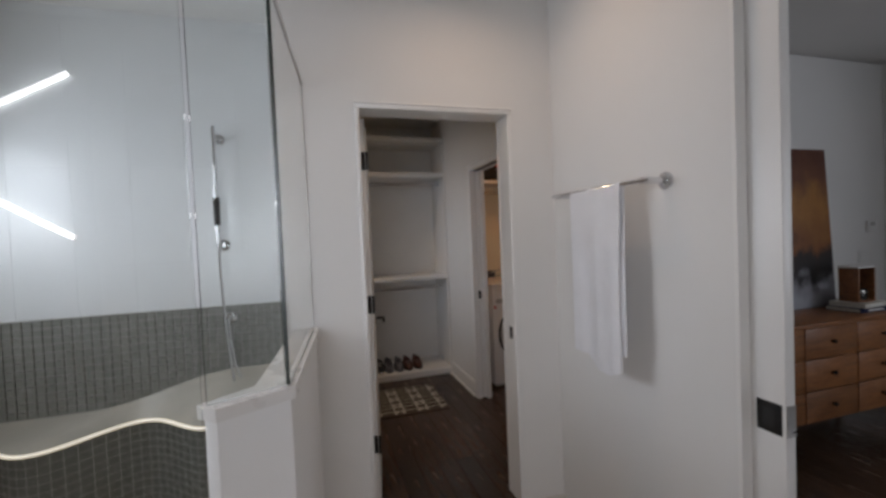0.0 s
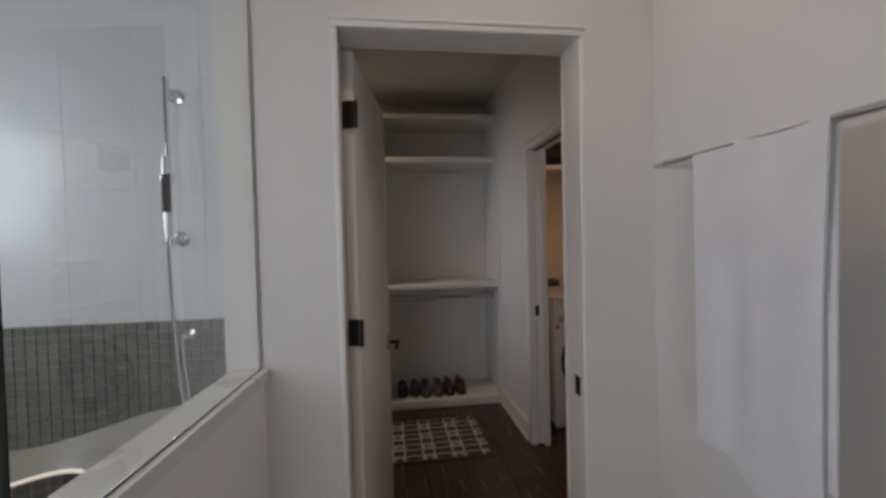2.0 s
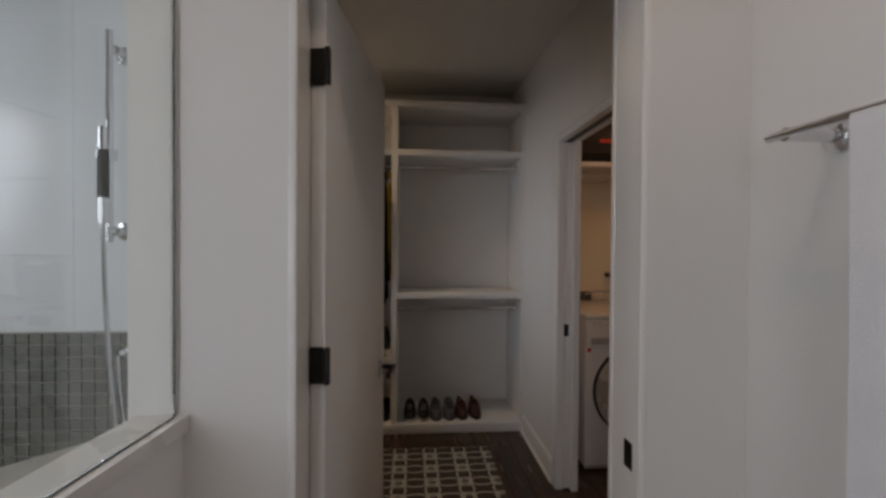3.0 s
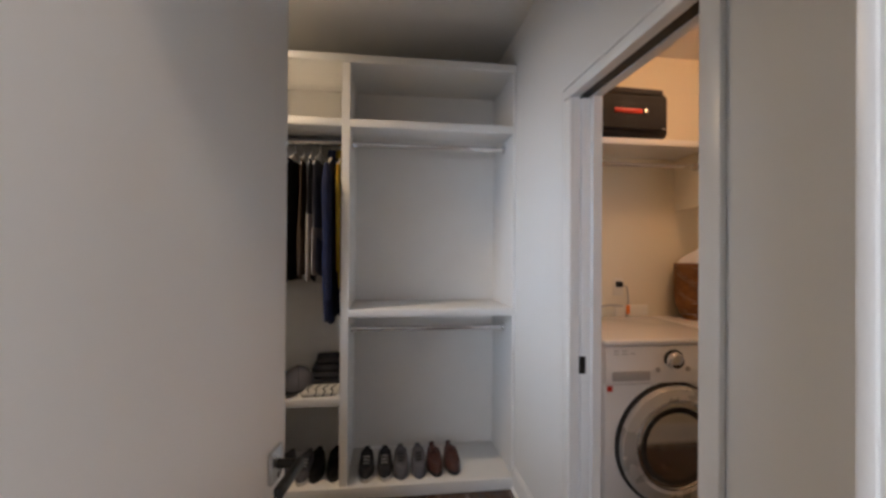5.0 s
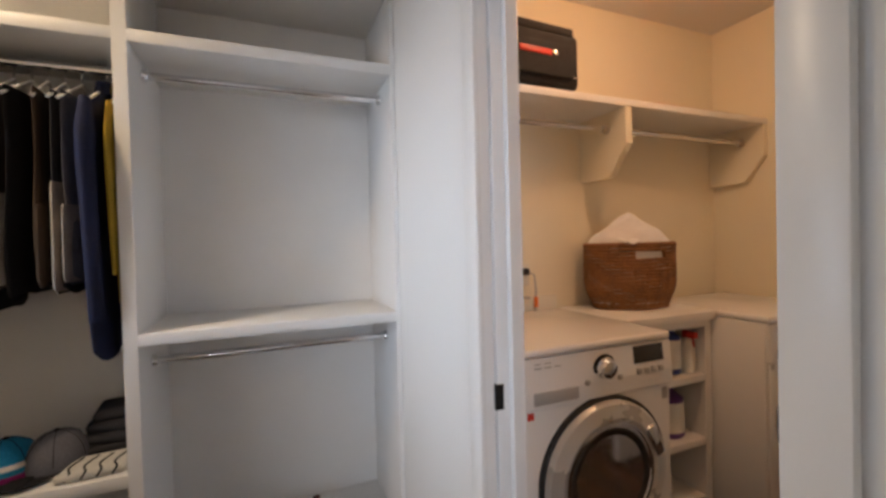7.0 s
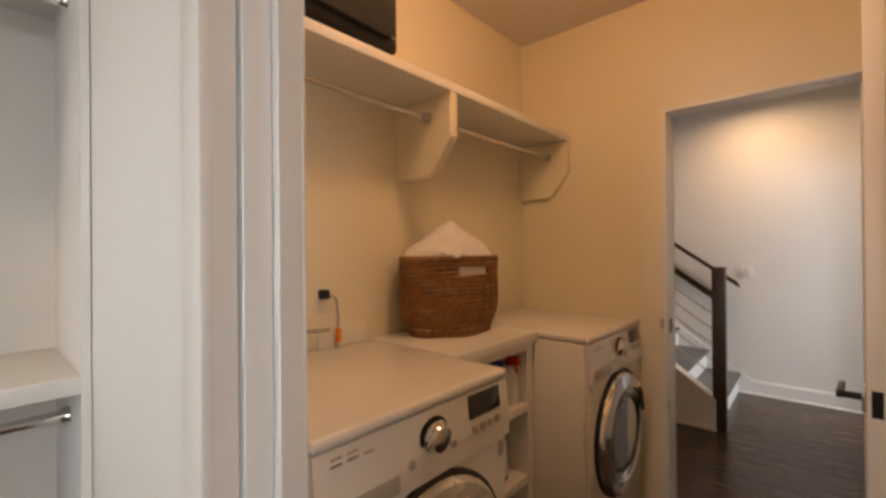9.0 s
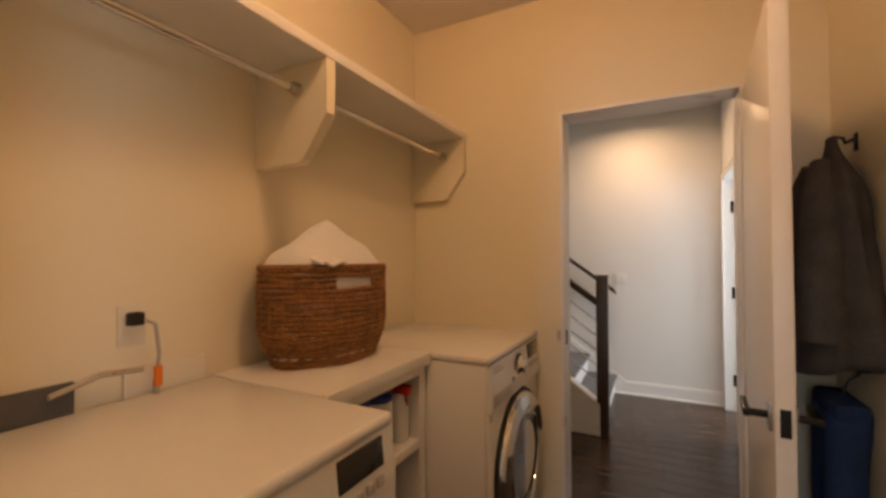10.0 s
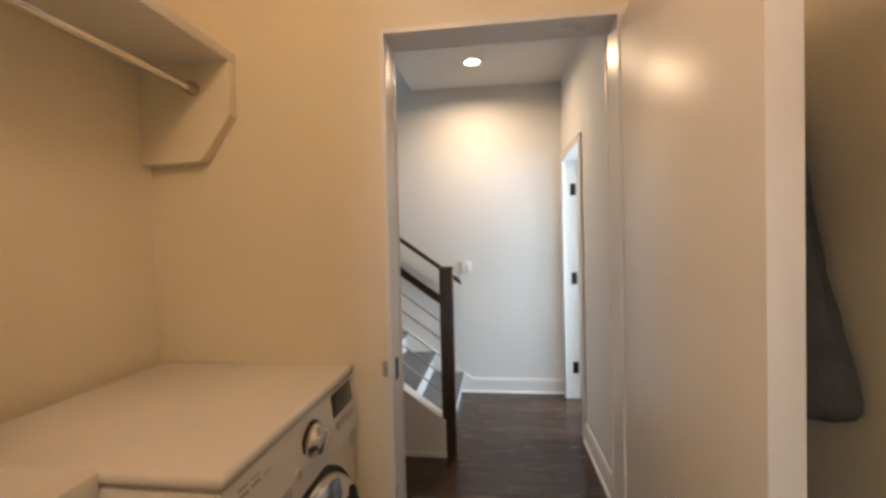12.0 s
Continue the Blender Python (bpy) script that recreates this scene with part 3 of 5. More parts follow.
# closet door, open into the closet
cd = tagged(new("door_1"), "white painted closet door standing open, with black hinges", "door", "", "structure")
cd.matrix_world = pose(0.861, 4.245, 0, 0, 0, 81.9)
part("leaf", box(0, -0.036, 0.012, 0.70, 0, 2.083, 0.002), M_DOOR, cd)
for z in (0.415, 1.14, 1.87):
    part("hinge", box(-0.006, -0.033, z - 0.045, -0.0005, 0.001, z + 0.045), M_BLACK, cd, "black butt hinge")
    part("hinge", box(-0.0175, -0.05, z - 0.045, -0.0, -0.037, z + 0.045, 0.003), M_BLACK, cd, "black butt hinge")
lever(cd, pose(0.64, -0.036, 0.95), -1)
lever(cd, pose(0.64, 0, 0.95, 0, 0, 180), 1)
part("latch_plate", box(0.70, -0.028, 0.92, 0.702, -0.008, 0.98), M_BLACK, cd)
st = tagged(part("strike_plate", box(1.6335, 4.15, 0.90, 1.6355, 4.185, 0.965), M_BLACK), "black metal strike plate on the jamb", "strike plate", "", "structure")

# pocket doors
pd = tagged(new("door_2"), "white pocket door with a black edge pull", "door", "", "structure")
part("leaf", box(2.007, 5.578, 0.01, 2.046, 6.24, 2.035, 0.002), M_DOOR, pd)
part("pull", box(2.0005, 5.576, 0.905, 2.026, 5.605, 0.975, 0.001), M_BLACK, pd, "black flush pull")
pb = tagged(new("door_3"), "white pocket door drawn partly out, with a black privacy pull", "door", "", "structure")
part("leaf", box(1.950, 2.975, 0.01, 1.990, 3.8, 2.45, 0.002), M_DOOR, pb)
pl = part("pull", box(1.947, 2.985, 0.83, 1.9505, 3.06, 0.925, 0.001), M_BLACK, pb, "black privacy pull")
part("recess", box(1.9458, 3.006, 0.85, 1.9475, 3.04, 0.905, 0.0005), M_RUBBER, pl)
part("edge_plate", box(1.952, 2.972, 0.83, 1.988, 2.9755, 0.925), M_STEEL, pb)


# ---- closet ----
YF, YK = 6.37, 6.855


def closet_unit():
    ob = thing("closet_organizer", "white built-in closet shelving with open bays", "closet shelving", pose(0, 0, 0))
    X0, XD, X1 = -0.775, 0.978, 1.972
    part("divider", box(XD - 0.022, YF, 0.07, XD + 0.022, YK, 2.47), M_SHELF, ob)
    part("side_panel", box(X1 - 0.018, YF + 0.002, 0.07, X1, YK, 2.47), M_SHELF, ob)
    part("side_panel", box(X0, YF + 0.002, 0.07, X0 + 0.018, YK, 2.47), M_SHELF, ob)
    part("top_board", box(X0, YF - 0.006, 2.47, X1, YK, 2.515, 0.003), M_SHELF, ob)
    for a, b in ((X0 + 0.018, XD - 0.022), (XD + 0.022, X1 - 0.018)):
        part("shelf", box(a, YF + 0.001, 2.105, b, YK, 2.15, 0.003), M_SHELF, ob)
        part("back_panel", box(a, YK - 0.012, 0.07, b, YK, 2.47), M_SHELF, ob)
    part("shelf", box(XD + 0.022, YF + 0.001, 1.022, X1 - 0.018, YK - 0.012, 1.066, 0.003), M_SHELF, ob)
    part("shelf", box(X0 + 0.018, YF + 0.001, 0.525, XD - 0.022, YK - 0.012, 0.572, 0.003), M_SHELF, ob)
    part("divider", box(0.52, YF + 0.004, 0.07, 0.555, YK - 0.012, 0.525), M_SHELF, ob)
    part("divider", box(-0.1, YF + 0.004, 0.07, -0.065, YK - 0.012, 0.525), M_SHELF, ob)
    part("base_board", box(X0, YF - 0.01, 0.0, X1, YK, 0.07, 0.003), M_SHELF, ob)
    for z in (2.052, 0.925):
        part("rail", tube([(XD + 0.022, 6.56, z), (X1 - 0.018, 6.56, z)], 0.016, 14), M_CHROME, ob, "chrome hanging rail")
        for x, s in ((XD + 0.022, 1), (X1 - 0.018, -1)):
            part("rail_socket", lathe([(0.024, 0), (0.024, 0.012), (0.018, 0.02)], 18, pose(x, 6.56, z, 0, 90 * s)), M_CHROME, ob)
    part("rail", tube([(X0 + 0.018, 6.56, 2.052), (XD - 0.022, 6.56, 2.052)], 0.016, 14), M_CHROME, ob, "chrome hanging rail")
    part("rail_socket", lathe([(0.024, 0), (0.024, 0.012), (0.018, 0.02)], 18, pose(XD - 0.022, 6.56, 2.052, 0, -90)), M_CHROME, ob)
    # trim against the ceiling
    part("filler", box(X0, YK - 0.03, 2.515, X1, YK, 2.72), M_SHELF, ob)


closet_unit()


def hanger(parent, drop=0.0, wide=0.2):
    pts = [(0, 0.0, 0.0), (0, 0.016, 0.012), (0, 0.014, 0.03), (0, -0.004, 0.036), (0, -0.017, 0.024)]
    part("hook", tube([(0, 0, -0.06)] + [(p[0], p[1] + 0.0, p[2] - 0.022) for p in pts], 0.0025, 6), M_CHROME, parent, "chrome hanger hook")
    part("hanger_bar", tube([(0, -wide, -0.14 - drop), (0, 0, -0.06), (0, wide, -0.14 - drop)], 0.006, 8), M_WHITEP, parent)


def garment(kind, x, length, material, label, thick=0.05, lean=0.0, seed=0, wide=0.22, second=None):
    rnd = random.Random(seed)
    ob = thing("hanging_" + kind, label, "clothing", pose(x, 6.56, 2.052, 0, 0, lean), "clothes on the rail")
    hanger(ob, 0.02, wide * 0.85)
    p1, p2, p3 = rnd.uniform(0, 6), rnd.uniform(0, 6), rnd.uniform(0, 6)
    bm = bmesh.new()
    NV, NA = 18, 28
    rings = []
    for j in range(NV + 1):
        v = j / NV
        z = -0.075 - v * length
        if kind in ("shirt", "jacket", "coat"):
            w = wide * (0.3 + 0.75 * swing(min(1, v / 0.14))) * (1 - 0.08 * v)
            t = thick * (0.35 + 0.65 * swing(min(1, v / 0.2)))
        else:
            w, t = wide * (0.78 + 0.06 * math.sin(3 * v + p1)), thick * (0.5 + 0.5 * v)
            z -= 0.05
        ring = []
        for k in range(NA):
            a = 2 * math.pi * k / NA
            f = 1 + 0.16 * v * math.sin(4 * a + p1 + v * 2) + 0.10 * v * math.sin(9 * a + p2)
            yy = w * math.cos(a) * (1 + 0.03 * math.sin(6 * v + p3))
            xx = t * 0.5 * math.sin(a) * f + 0.012 * math.sin(5 * v + p2) * v
            ring.append(bm.verts.new((xx, yy, z + 0.02 * v * math.sin(3 * a + p3))))
        rings.append(ring)
    for A, B in zip(rings, rings[1:]):
        for k in range(NA):
            bm.faces.new((A[k], A[(k + 1) % NA], B[(k + 1) % NA], B[k]))
    bm.faces.new(rings[0]), bm.faces.new(rings[-1])
    part("body", bm, material, ob)
    if kind in ("jacket", "shirt", "coat"):
        for s in (-1, 1):
            pts = [(0.0, s * wide * 0.92, -0.16), (0.01, s * wide * 1.08, -0.32), (0.014, s * wide * 1.06, -0.55), (0.02, s * wide * 0.99, -0.16 - length * 0.78)]
            bm = tube(ease(pts, 5), 0.045, 14, taper=[0.55 + 0.45 * min(1, i / 4) - 0.02 * i for i in range(16)])
            for v in bm.verts:
                v.co.x *= thick / 0.09
            part("sleeve", bm, material, ob)
        part("collar", lathe([(0.052, -0.10), (0.06, -0.085), (0.05, -0.05), (0.044, -0.06)], 16, sx=0.6), material, ob)
    if second is not None:
        cut = rnd.uniform(0.4, 0.62)
        bm = lathe([(wide * 0.80, -0.125 - length * cut), (wide * 0.84, -0.125 - length * (cut + 0.03)), (wide * 0.86, -0.125 - length * 0.98), (wide * 0.8, -0.13 - length)], 24, sx=thick / (2 * wide) * 1.02 / 0.8, sy=1.0)
        part("lower_panel", bm, second, ob)
    return ob


CLOTHES = [
    ("jacket", -0.62, 0.85, M_CHAR, "charcoal jacket on a hanger", 0.08), ("shirt", -0.50, 0.80, M_NAVY, "navy shirt on a hanger", 0.06),
    ("jacket", -0.37, 0.86, M_BLKCLOTH, "black jacket on a hanger", 0.08), ("shirt", -0.26, 0.80, M_GREYC, "grey shirt on a hanger", 0.06),
    ("jacket", -0.14, 0.84, M_BLKCLOTH, "black jacket on a hanger", 0.08), ("shirt", -0.03, 0.82, M_GREYC, "grey shirt on a hanger", 0.06),
    ("jacket", 0.07, 0.84, M_BLKCLOTH, "black jacket on a hanger", 0.08), ("shirt", 0.16, 0.80, M_GREYC, "grey shirt on a hanger", 0.05),
    ("jacket", 0.25, 0.84, M_CHAR, "charcoal jacket on a hanger", 0.08), ("shirt", 0.34, 0.80, M_DENIM, "slate blue shirt on a hanger", 0.05),
    ("jacket", 0.41, 0.82, M_NAVY, "navy jacket on a hanger", 0.07), ("jacket", 0.50, 0.80, M_BLKCLOTH, "black jacket on a hanger", 0.10)]
for i, (k, x, ln, m_, lb, th) in enumerate(CLOTHES):
    garment(k, x, ln, m_, lb, th, lean=(-4, 5, 2, -6)[i % 4], seed=i)
TROUSERS = [(0.615, M_BROWNC, "brown trousers on a hanger", M_TAN), (0.665, M_BLKCLOTH, "black trousers on a hanger", None), (0.71, M_BROWNC, "dark brown trousers on a hanger", M_BROWNC),
            (0.76, M_CHAR, "charcoal trousers on a hanger", M_TAN), (0.81, M_GREYC, "grey trousers on a hanger", M_TAN)]
for i, (x, m_, lb, sec) in enumerate(TROUSERS):
    garment("trousers", x, 0.66 + 0.03 * (i % 2), m_, lb, 0.045, lean=(3, -5, 6)[i % 3], seed=30 + i, wide=0.2, second=sec)
garment("coat", 0.885, 0.98, M_NAVY, "long navy coat on a hanger", 0.06, lean=-3, seed=50, wide=0.2)
garment("shirt", 0.932, 0.78, M_YELLOW, "mustard shirt on a hanger", 0.03, lean=0, seed=51, wide=0.16)


def shoe_pair(x, y, z, upper, sole, label, turn=0, style="sneaker"):
    ob = thing("pair_of_shoes", label, "shoes", pose(x, y, z, 0, 0, 180 + turn), "shoes on the closet base")
    for s in (-1, 1):
        cx = s * 0.054
        n = 18
        out = []
        for k in range(n):
            a = 2 * math.pi * k / n
            yy = 0.128 * math.sin(a)
            w = 0.048 + 0.004 * math.sin(a - 0.4) if yy > -0.05 else 0.036
            out.append((cx + w * math.cos(a) * (1 if abs(yy) < 0.1 else 0.9), yy))
        so = part("sole", prism(out, 0, 0.022 if style != "boot" else 0.03), sole, ob)
        bm = bmesh.new()
        rings = []
        H = 0.078 if style == "sneaker" else 0.066
        for j in range(9):
            v = j / 8
            z_ = 0.02 + H * v
            ring = []
            for (px, py) in out:
                # heel end is the tall end, toe slopes down
                lim = 0.042 + 0.05 * (1 - swing(min(1, max(0, (py + 0.02) / 0.14))))
                zz = 0.02 + min(z_ - 0.02, lim)
                sh_ = 1 - 0.22 * v ** 1.8
                ring.append(bm.verts.new((cx + (px - cx) * sh_, py * (1 - 0.3 * v * v) - 0.03 * v * v, zz)))
            rings.append(ring)
        for A, B in zip(rings, rings[1:]):
            for k in range(n):
                bm.faces.new((A[k], A[(k + 1) % n], B[(k + 1) % n], B[k]))
        bm.faces.new(rings[-1])
        part("upper", bm, upper, ob)
        part("heel_tab", box(cx - 0.016, -0.118, 0.05, cx + 0.016, -0.106, 0.105, 0.006), upper, ob)
        part("tongue", box(cx - 0.02, -0.05, 0.07, cx + 0.02, -0.015, 0.108, 0.008), upper, ob)
        if style == "sneaker":
            for q in range(3):
                part("laces", tube([(cx - 0.018, 0.0 + 0.02 * q, 0.090 - 0.010 * q), (cx, 0.003 + 0.02 * q, 0.095 - 0.010 * q), (cx + 0.018, 0.0 + 0.02 * q, 0.090 - 0.010 * q)], 0.003, 6), M_WHITEP if sole is M_SOLE else M_BLKCLOTH, ob)
    return ob


shoe_pair(1.155, 6.52, 0.071, M_CHAR, M_SOLE, "dark grey sneakers with white soles")
shoe_pair(1.36, 6.53, 0.071, M_GREYC, M_GREYC, "grey laced sneakers on the closet base")
shoe_pair(1.566, 6.54, 0.071, M_LEATHER, M_RUBBER, "brown leather slip-on shoes", 3, "loafer")
shoe_pair(0.86, 6.55, 0.071, M_BLKCLOTH, M_RUBBER, "black shoes under the low shelf")
shoe_pair(0.69, 6.53, 0.071, M_GREYC, M_SOLE, "grey sneakers under the low shelf", -4)
shoe_pair(0.36, 6.55, 0.071, M_BLKCLOTH, M_RUBBER, "black shoes under the low shelf", 4)
shoe_pair(0.10, 6.55, 0.071, M_BROWNC, M_RUBBER, "brown shoes under the low shelf")


def cap(x, y, z, crown, brim, label, turn=0, band=None):
    ob = thing("baseball_cap", label, "hat", pose(x, y, z, 0, 0, turn), "caps on the low shelf")
    prof = [(0.092, 0.0), (0.094, 0.03), (0.086, 0.07), (0.066, 0.105), (0.035, 0.125), (0.006, 0.131)]
    part("crown", lathe(prof, 28, sy=1.1), crown, ob)
    part("button", lathe([(0.009, 0.13), (0.009, 0.136), (0.003, 0.139)], 12), brim, ob)
    part("brim", sheet(16, 6, lambda u, v: ((0.088 - 0.0 * v) * math.cos(math.pi * (1 + u)) * (1 - 0.12 * v), -0.02 + (0.095 + 0.085 * v) * math.sin(math.pi * (1 + u)) * (1.0), 0.012 - 0.018 * abs(2 * u - 1) ** 2 * v + 0.008 * v), 0.004), brim, ob)
    for a in range(6):
        t = math.pi / 3 * a
        part("seam", tube([((r + 0.0005) * math.cos(t), 1.1 * (r + 0.0005) * math.sin(t), h) for r, h in prof[1:]], 0.0014, 5), brim, ob)
    if band:
        part("stripe", lathe([(0.0945, 0.048), (0.0935, 0.05), (0.0905, 0.062), (0.0885, 0.064)], 28, sy=1.1), band, ob)
        part("stripe", lathe([(0.0945, 0.008), (0.0955, 0.01), (0.0965, 0.026), (0.0955, 0.028)], 28, sy=1.1), M_MAGENTA, ob, "magenta stripe")
    return ob


cap(-0.10, 6.55, 0.573, M_CHAR, M_BLKCLOTH, "charcoal cap on the low closet shelf", 12)
cap(0.09, 6.54, 0.573, M_BLKCLOTH, M_BLKCLOTH, "black cap with a small pale badge", -8)
cap(0.25, 6.53, 0.573, M_BLKCLOTH, M_BLKCLOTH, "plain black cap on the closet shelf", 5)
cap(0.42, 6.54, 0.573, M_BLKCLOTH, M_BLKCLOTH, "black cap with a curved brim", 20)
cap(0.55, 6.56, 0.573, M_TEAL, M_BLKCLOTH, "turquoise striped cap with a dark brim", 25, M_SOLE)
cap(0.69, 6.57, 0.573, M_GREYC, M_BLKCLOTH, "grey camouflage cap with a black brim", -15)


def folded(x, y, z, w, d, h, material, label, layers=4, seed=0):
    rnd = random.Random(seed)
    ob = thing("folded_clothes", label, "clothing", pose(x, y, z))
    hz = 0
    for i in range(layers):
        dh = h / layers
        s = 1 - 0.12 * i * rnd.uniform(0.5, 1)
        bm = box(-w / 2 * s, -d / 2 * s, hz, w / 2 * s, d / 2 * s, hz + dh, dh * 0.42, 3)
        for v in bm.verts:
            v.co += Vector((0.008 * math.sin(v.co.y * 30 + i), 0.008 * math.sin(v.co.x * 25 + i * 2), 0.004 * math.sin(v.co.x * 20 + v.co.y * 17) if hz else 0))
        part("folded_layer", bm, material, ob)
        hz += dh * 0.97
    return ob


pc = folded(0.845, 6.47, 0.573, 0.2, 0.16, 0.028, M_RUGW, "folded black and white patterned cloth", 1, 2)
for i in range(4):
    x = -0.075 + 0.045 * i
    part("stripe", tube(ease([(x, -0.083, 0.008), (x + 0.012, -0.07, 0.0285), (x - 0.006, -0.02, 0.029), (x + 0.014, 0.05, 0.029)], 4), 0.0035, 6), M_BLKCLOTH, pc, "black printed stripe")
folded(0.85, 6.69, 0.573, 0.2, 0.24, 0.17, M_CHAR, "pile of folded dark grey trousers", 4, 3)


def rug():
    ob = thing("rug", "brown rug with an ivory interlaced lattice pattern", "rug", pose(0, 0, 0))
    X0, X1, Y0, Y1 = 0.80, 1.665, 5.50, 6.12
    part("rug_body", box(X0, Y0, 0.0, X1, Y1, 0.010, 0.004), M_RUG, ob)
    bm = bmesh.new()
    bm_count = [0]

    def ring(cx, cy, rx, ry):
        n = 20
        w = 0.0062
        zr = 0.0112 + 0.00013 * (bm_count[0] % 9)
        bm_count[0] += 1
        for k in range(n):
            vs = []
            for a, s in ((k, -1), (k + 1, -1), (k + 1, 1), (k, 1)):
                t = 2 * math.pi * a / n
                px = min(max(cx + (rx + s * w) * math.cos(t), X0 + 0.01), X1 - 0.01)
                py = min(max(cy + (ry + s * w) * math.sin(t), Y0 + 0.01), Y1 - 0.01)
                vs.append((px, py))
            if len({(round(a, 4), round(b, 4)) for a, b in vs}) == 4:
                bm.faces.new([bm.verts.new((a, b, zr)) for a, b in vs])
    px, py = 0.2, 0.155
    for i in range(5):
        for j in range(5):
            cx, cy = X0 + 0.04 + i * px, Y0 + 0.03 + j * py
            ring(cx, cy, 0.042, 0.042)
            if cx + px / 2 < X1 - 0.02:
                ring(cx + px / 2, cy, 0.076, 0.04)
            if cy + py / 2 < Y1 - 0.02:
                ring(cx, cy + py / 2, 0.042, 0.060)
    part("lattice", bm, M_RUGW, ob, "ivory lattice pattern", smooth=False)


rug()


# ---- laundry ----
def washer(name, x0, label, dryer=False):
    """front-loading machine, front at y = 0, back at +y, base at z = 0."""
    W, D, H = 0.672, 0.665, 1.0
    ob = thing(name, label, "dryer" if dryer else "washing machine", pose(x0, 5.755 if not dryer else 5.735, 0))
    part("body", box(0, 0.012, 0.03, W, D, H - 0.03, 0.012), M_ENAMEL, ob)
    part("top", box(-0.002, -0.004, H - 0.0295, W + 0.002, D, H, 0.012, 3), M_ENAMEL, ob)
    part("front_panel", box(0.004, 0.0, 0.05, W - 0.004, 0.0118, 0.795, 0.005), M_ENAMEL, ob)
    # slanted control panel
    part("control_panel", side_prism([(0.0118, 0.80), (-0.012, 0.802), (-0.012, 0.86), (0.0, 0.968), (0.0118, 0.969)], "x", 0.002, W - 0.002), M_ENAMEL, ob, smooth=False)
    part("detergent_drawer", box(0.03, -0.0165, 0.815, 0.215, -0.0115, 0.858, 0.003), M_PANEL, ob, "grey detergent drawer front")
    kn = part("dial", lathe([(0.041, 0.0), (0.041, 0.012), (0.034, 0.02), (0.031, 0.034), (0.022, 0.038)], 32, pose(0.335, -0.006, 0.905, 96)), M_CHROME, ob, "chrome program dial")
    part("dial_ring", lathe([(0.048, 0.0), (0.048, 0.006), (0.042, 0.007)], 32, pose(0.335, -0.004, 0.905, 96)), M_BLACK, ob)
    tilt = pose(0, -0.008, 0.915, -6)
    part("display", box(0.478, -0.0025, -0.018, 0.625, 0.004, 0.046, 0.002, m=tilt), M_DISPLAY, ob, "dark display window")
    for i in range(4):
        part("button", box(0.487 + i * 0.036, -0.006, -0.058, 0.511 + i * 0.036, 0.004, -0.036, 0.003, m=tilt), M_PANEL, ob)
    for x in (0.255, 0.405):
        part("button", lathe([(0.012, 0), (0.011, 0.006), (0.006, 0.008)], 16, pose(x, -0.01, 0.862, 94)), M_PANEL, ob)
    for i in range(5):
        part("marking", box(0.04 + 0.04 * (i % 3), -0.0045, 0.02 + 0.014 * (i // 3), 0.065 + 0.04 * (i % 3), 0.0, 0.024 + 0.014 * (i // 3), m=tilt), M_PANEL, ob)
    # round door
    cz, cx = 0.515, W / 2
    m = pose(cx, 0.0, cz, 90)
    dr = part("door_ring", lathe([(0.274, 0.0), (0.274, 0.02), (0.262, 0.036), (0.215, 0.044), (0.2, 0.034), (0.192, 0.0)], 56, m), M_CHROME if dryer else M_SILVER, ob, "silver door ring")
    part("rim", lathe([(0.2, 0.034), (0.199, 0.041), (0.193, 0.041), (0.19, 0.02)], 56, m), M_CHROME, dr, "chrome inner rim")
    part("door_seal", lathe([(0.287, -0.001), (0.287, 0.012), (0.281, 0.018), (0.274, 0.016), (0.274, 0.0)], 56, m), M_RUBBER, ob, "black outer ring")
    part("door_glass", lathe([(0.194, 0.02), (0.175, 0.038), (0.13, 0.03), (0.09, 0.012), (0.02, 0.004)], 48, m), M_DARKGLASS, ob, "dark bulging door glass")
    part("inner_drum_ring", lathe([(0.125, 0.0305), (0.123, 0.034), (0.112, 0.031), (0.11, 0.02)], 48, m), M_GREYBOX, ob, "grey ring behind the glass")
    part("door_handle", box(-0.022, -0.05, -0.065, 0.022, -0.03, 0.065, 0.010, 3, m=pose(cx + 0.205, 0, cz + 0.10, 0, -26)), M_BLACK if dryer else M_CHROME, ob)
    part("sticker", box(0.012, -0.001, 0.765, 0.038, 0.0005, 0.79), M_RED if not dryer else M_PANEL, ob)
    part("sticker", box(W - 0.045, -0.001, 0.74, W - 0.018, 0.0005, 0.785), M_PANEL, ob)
    part("kick_plate", box(0.01, 0.02, 0.012, W - 0.01, 0.03, 0.05), M_PANEL, ob)
    for x in (0.05, W - 0.05):
        for y in (0.07, D - 0.06):
            part("foot", lathe([(0.025, 0), (0.025, 0.012), (0.012, 0.015), (0.012, 0.031)], 14, pose(x, y, 0)), M_RUBBER, ob)
    return ob


washer("washing_machine", 2.205, "white front-loading washing machine with a chrome door ring")
washer("tumble_dryer", 3.457, "white front-loading dryer with a chrome door ring", True)


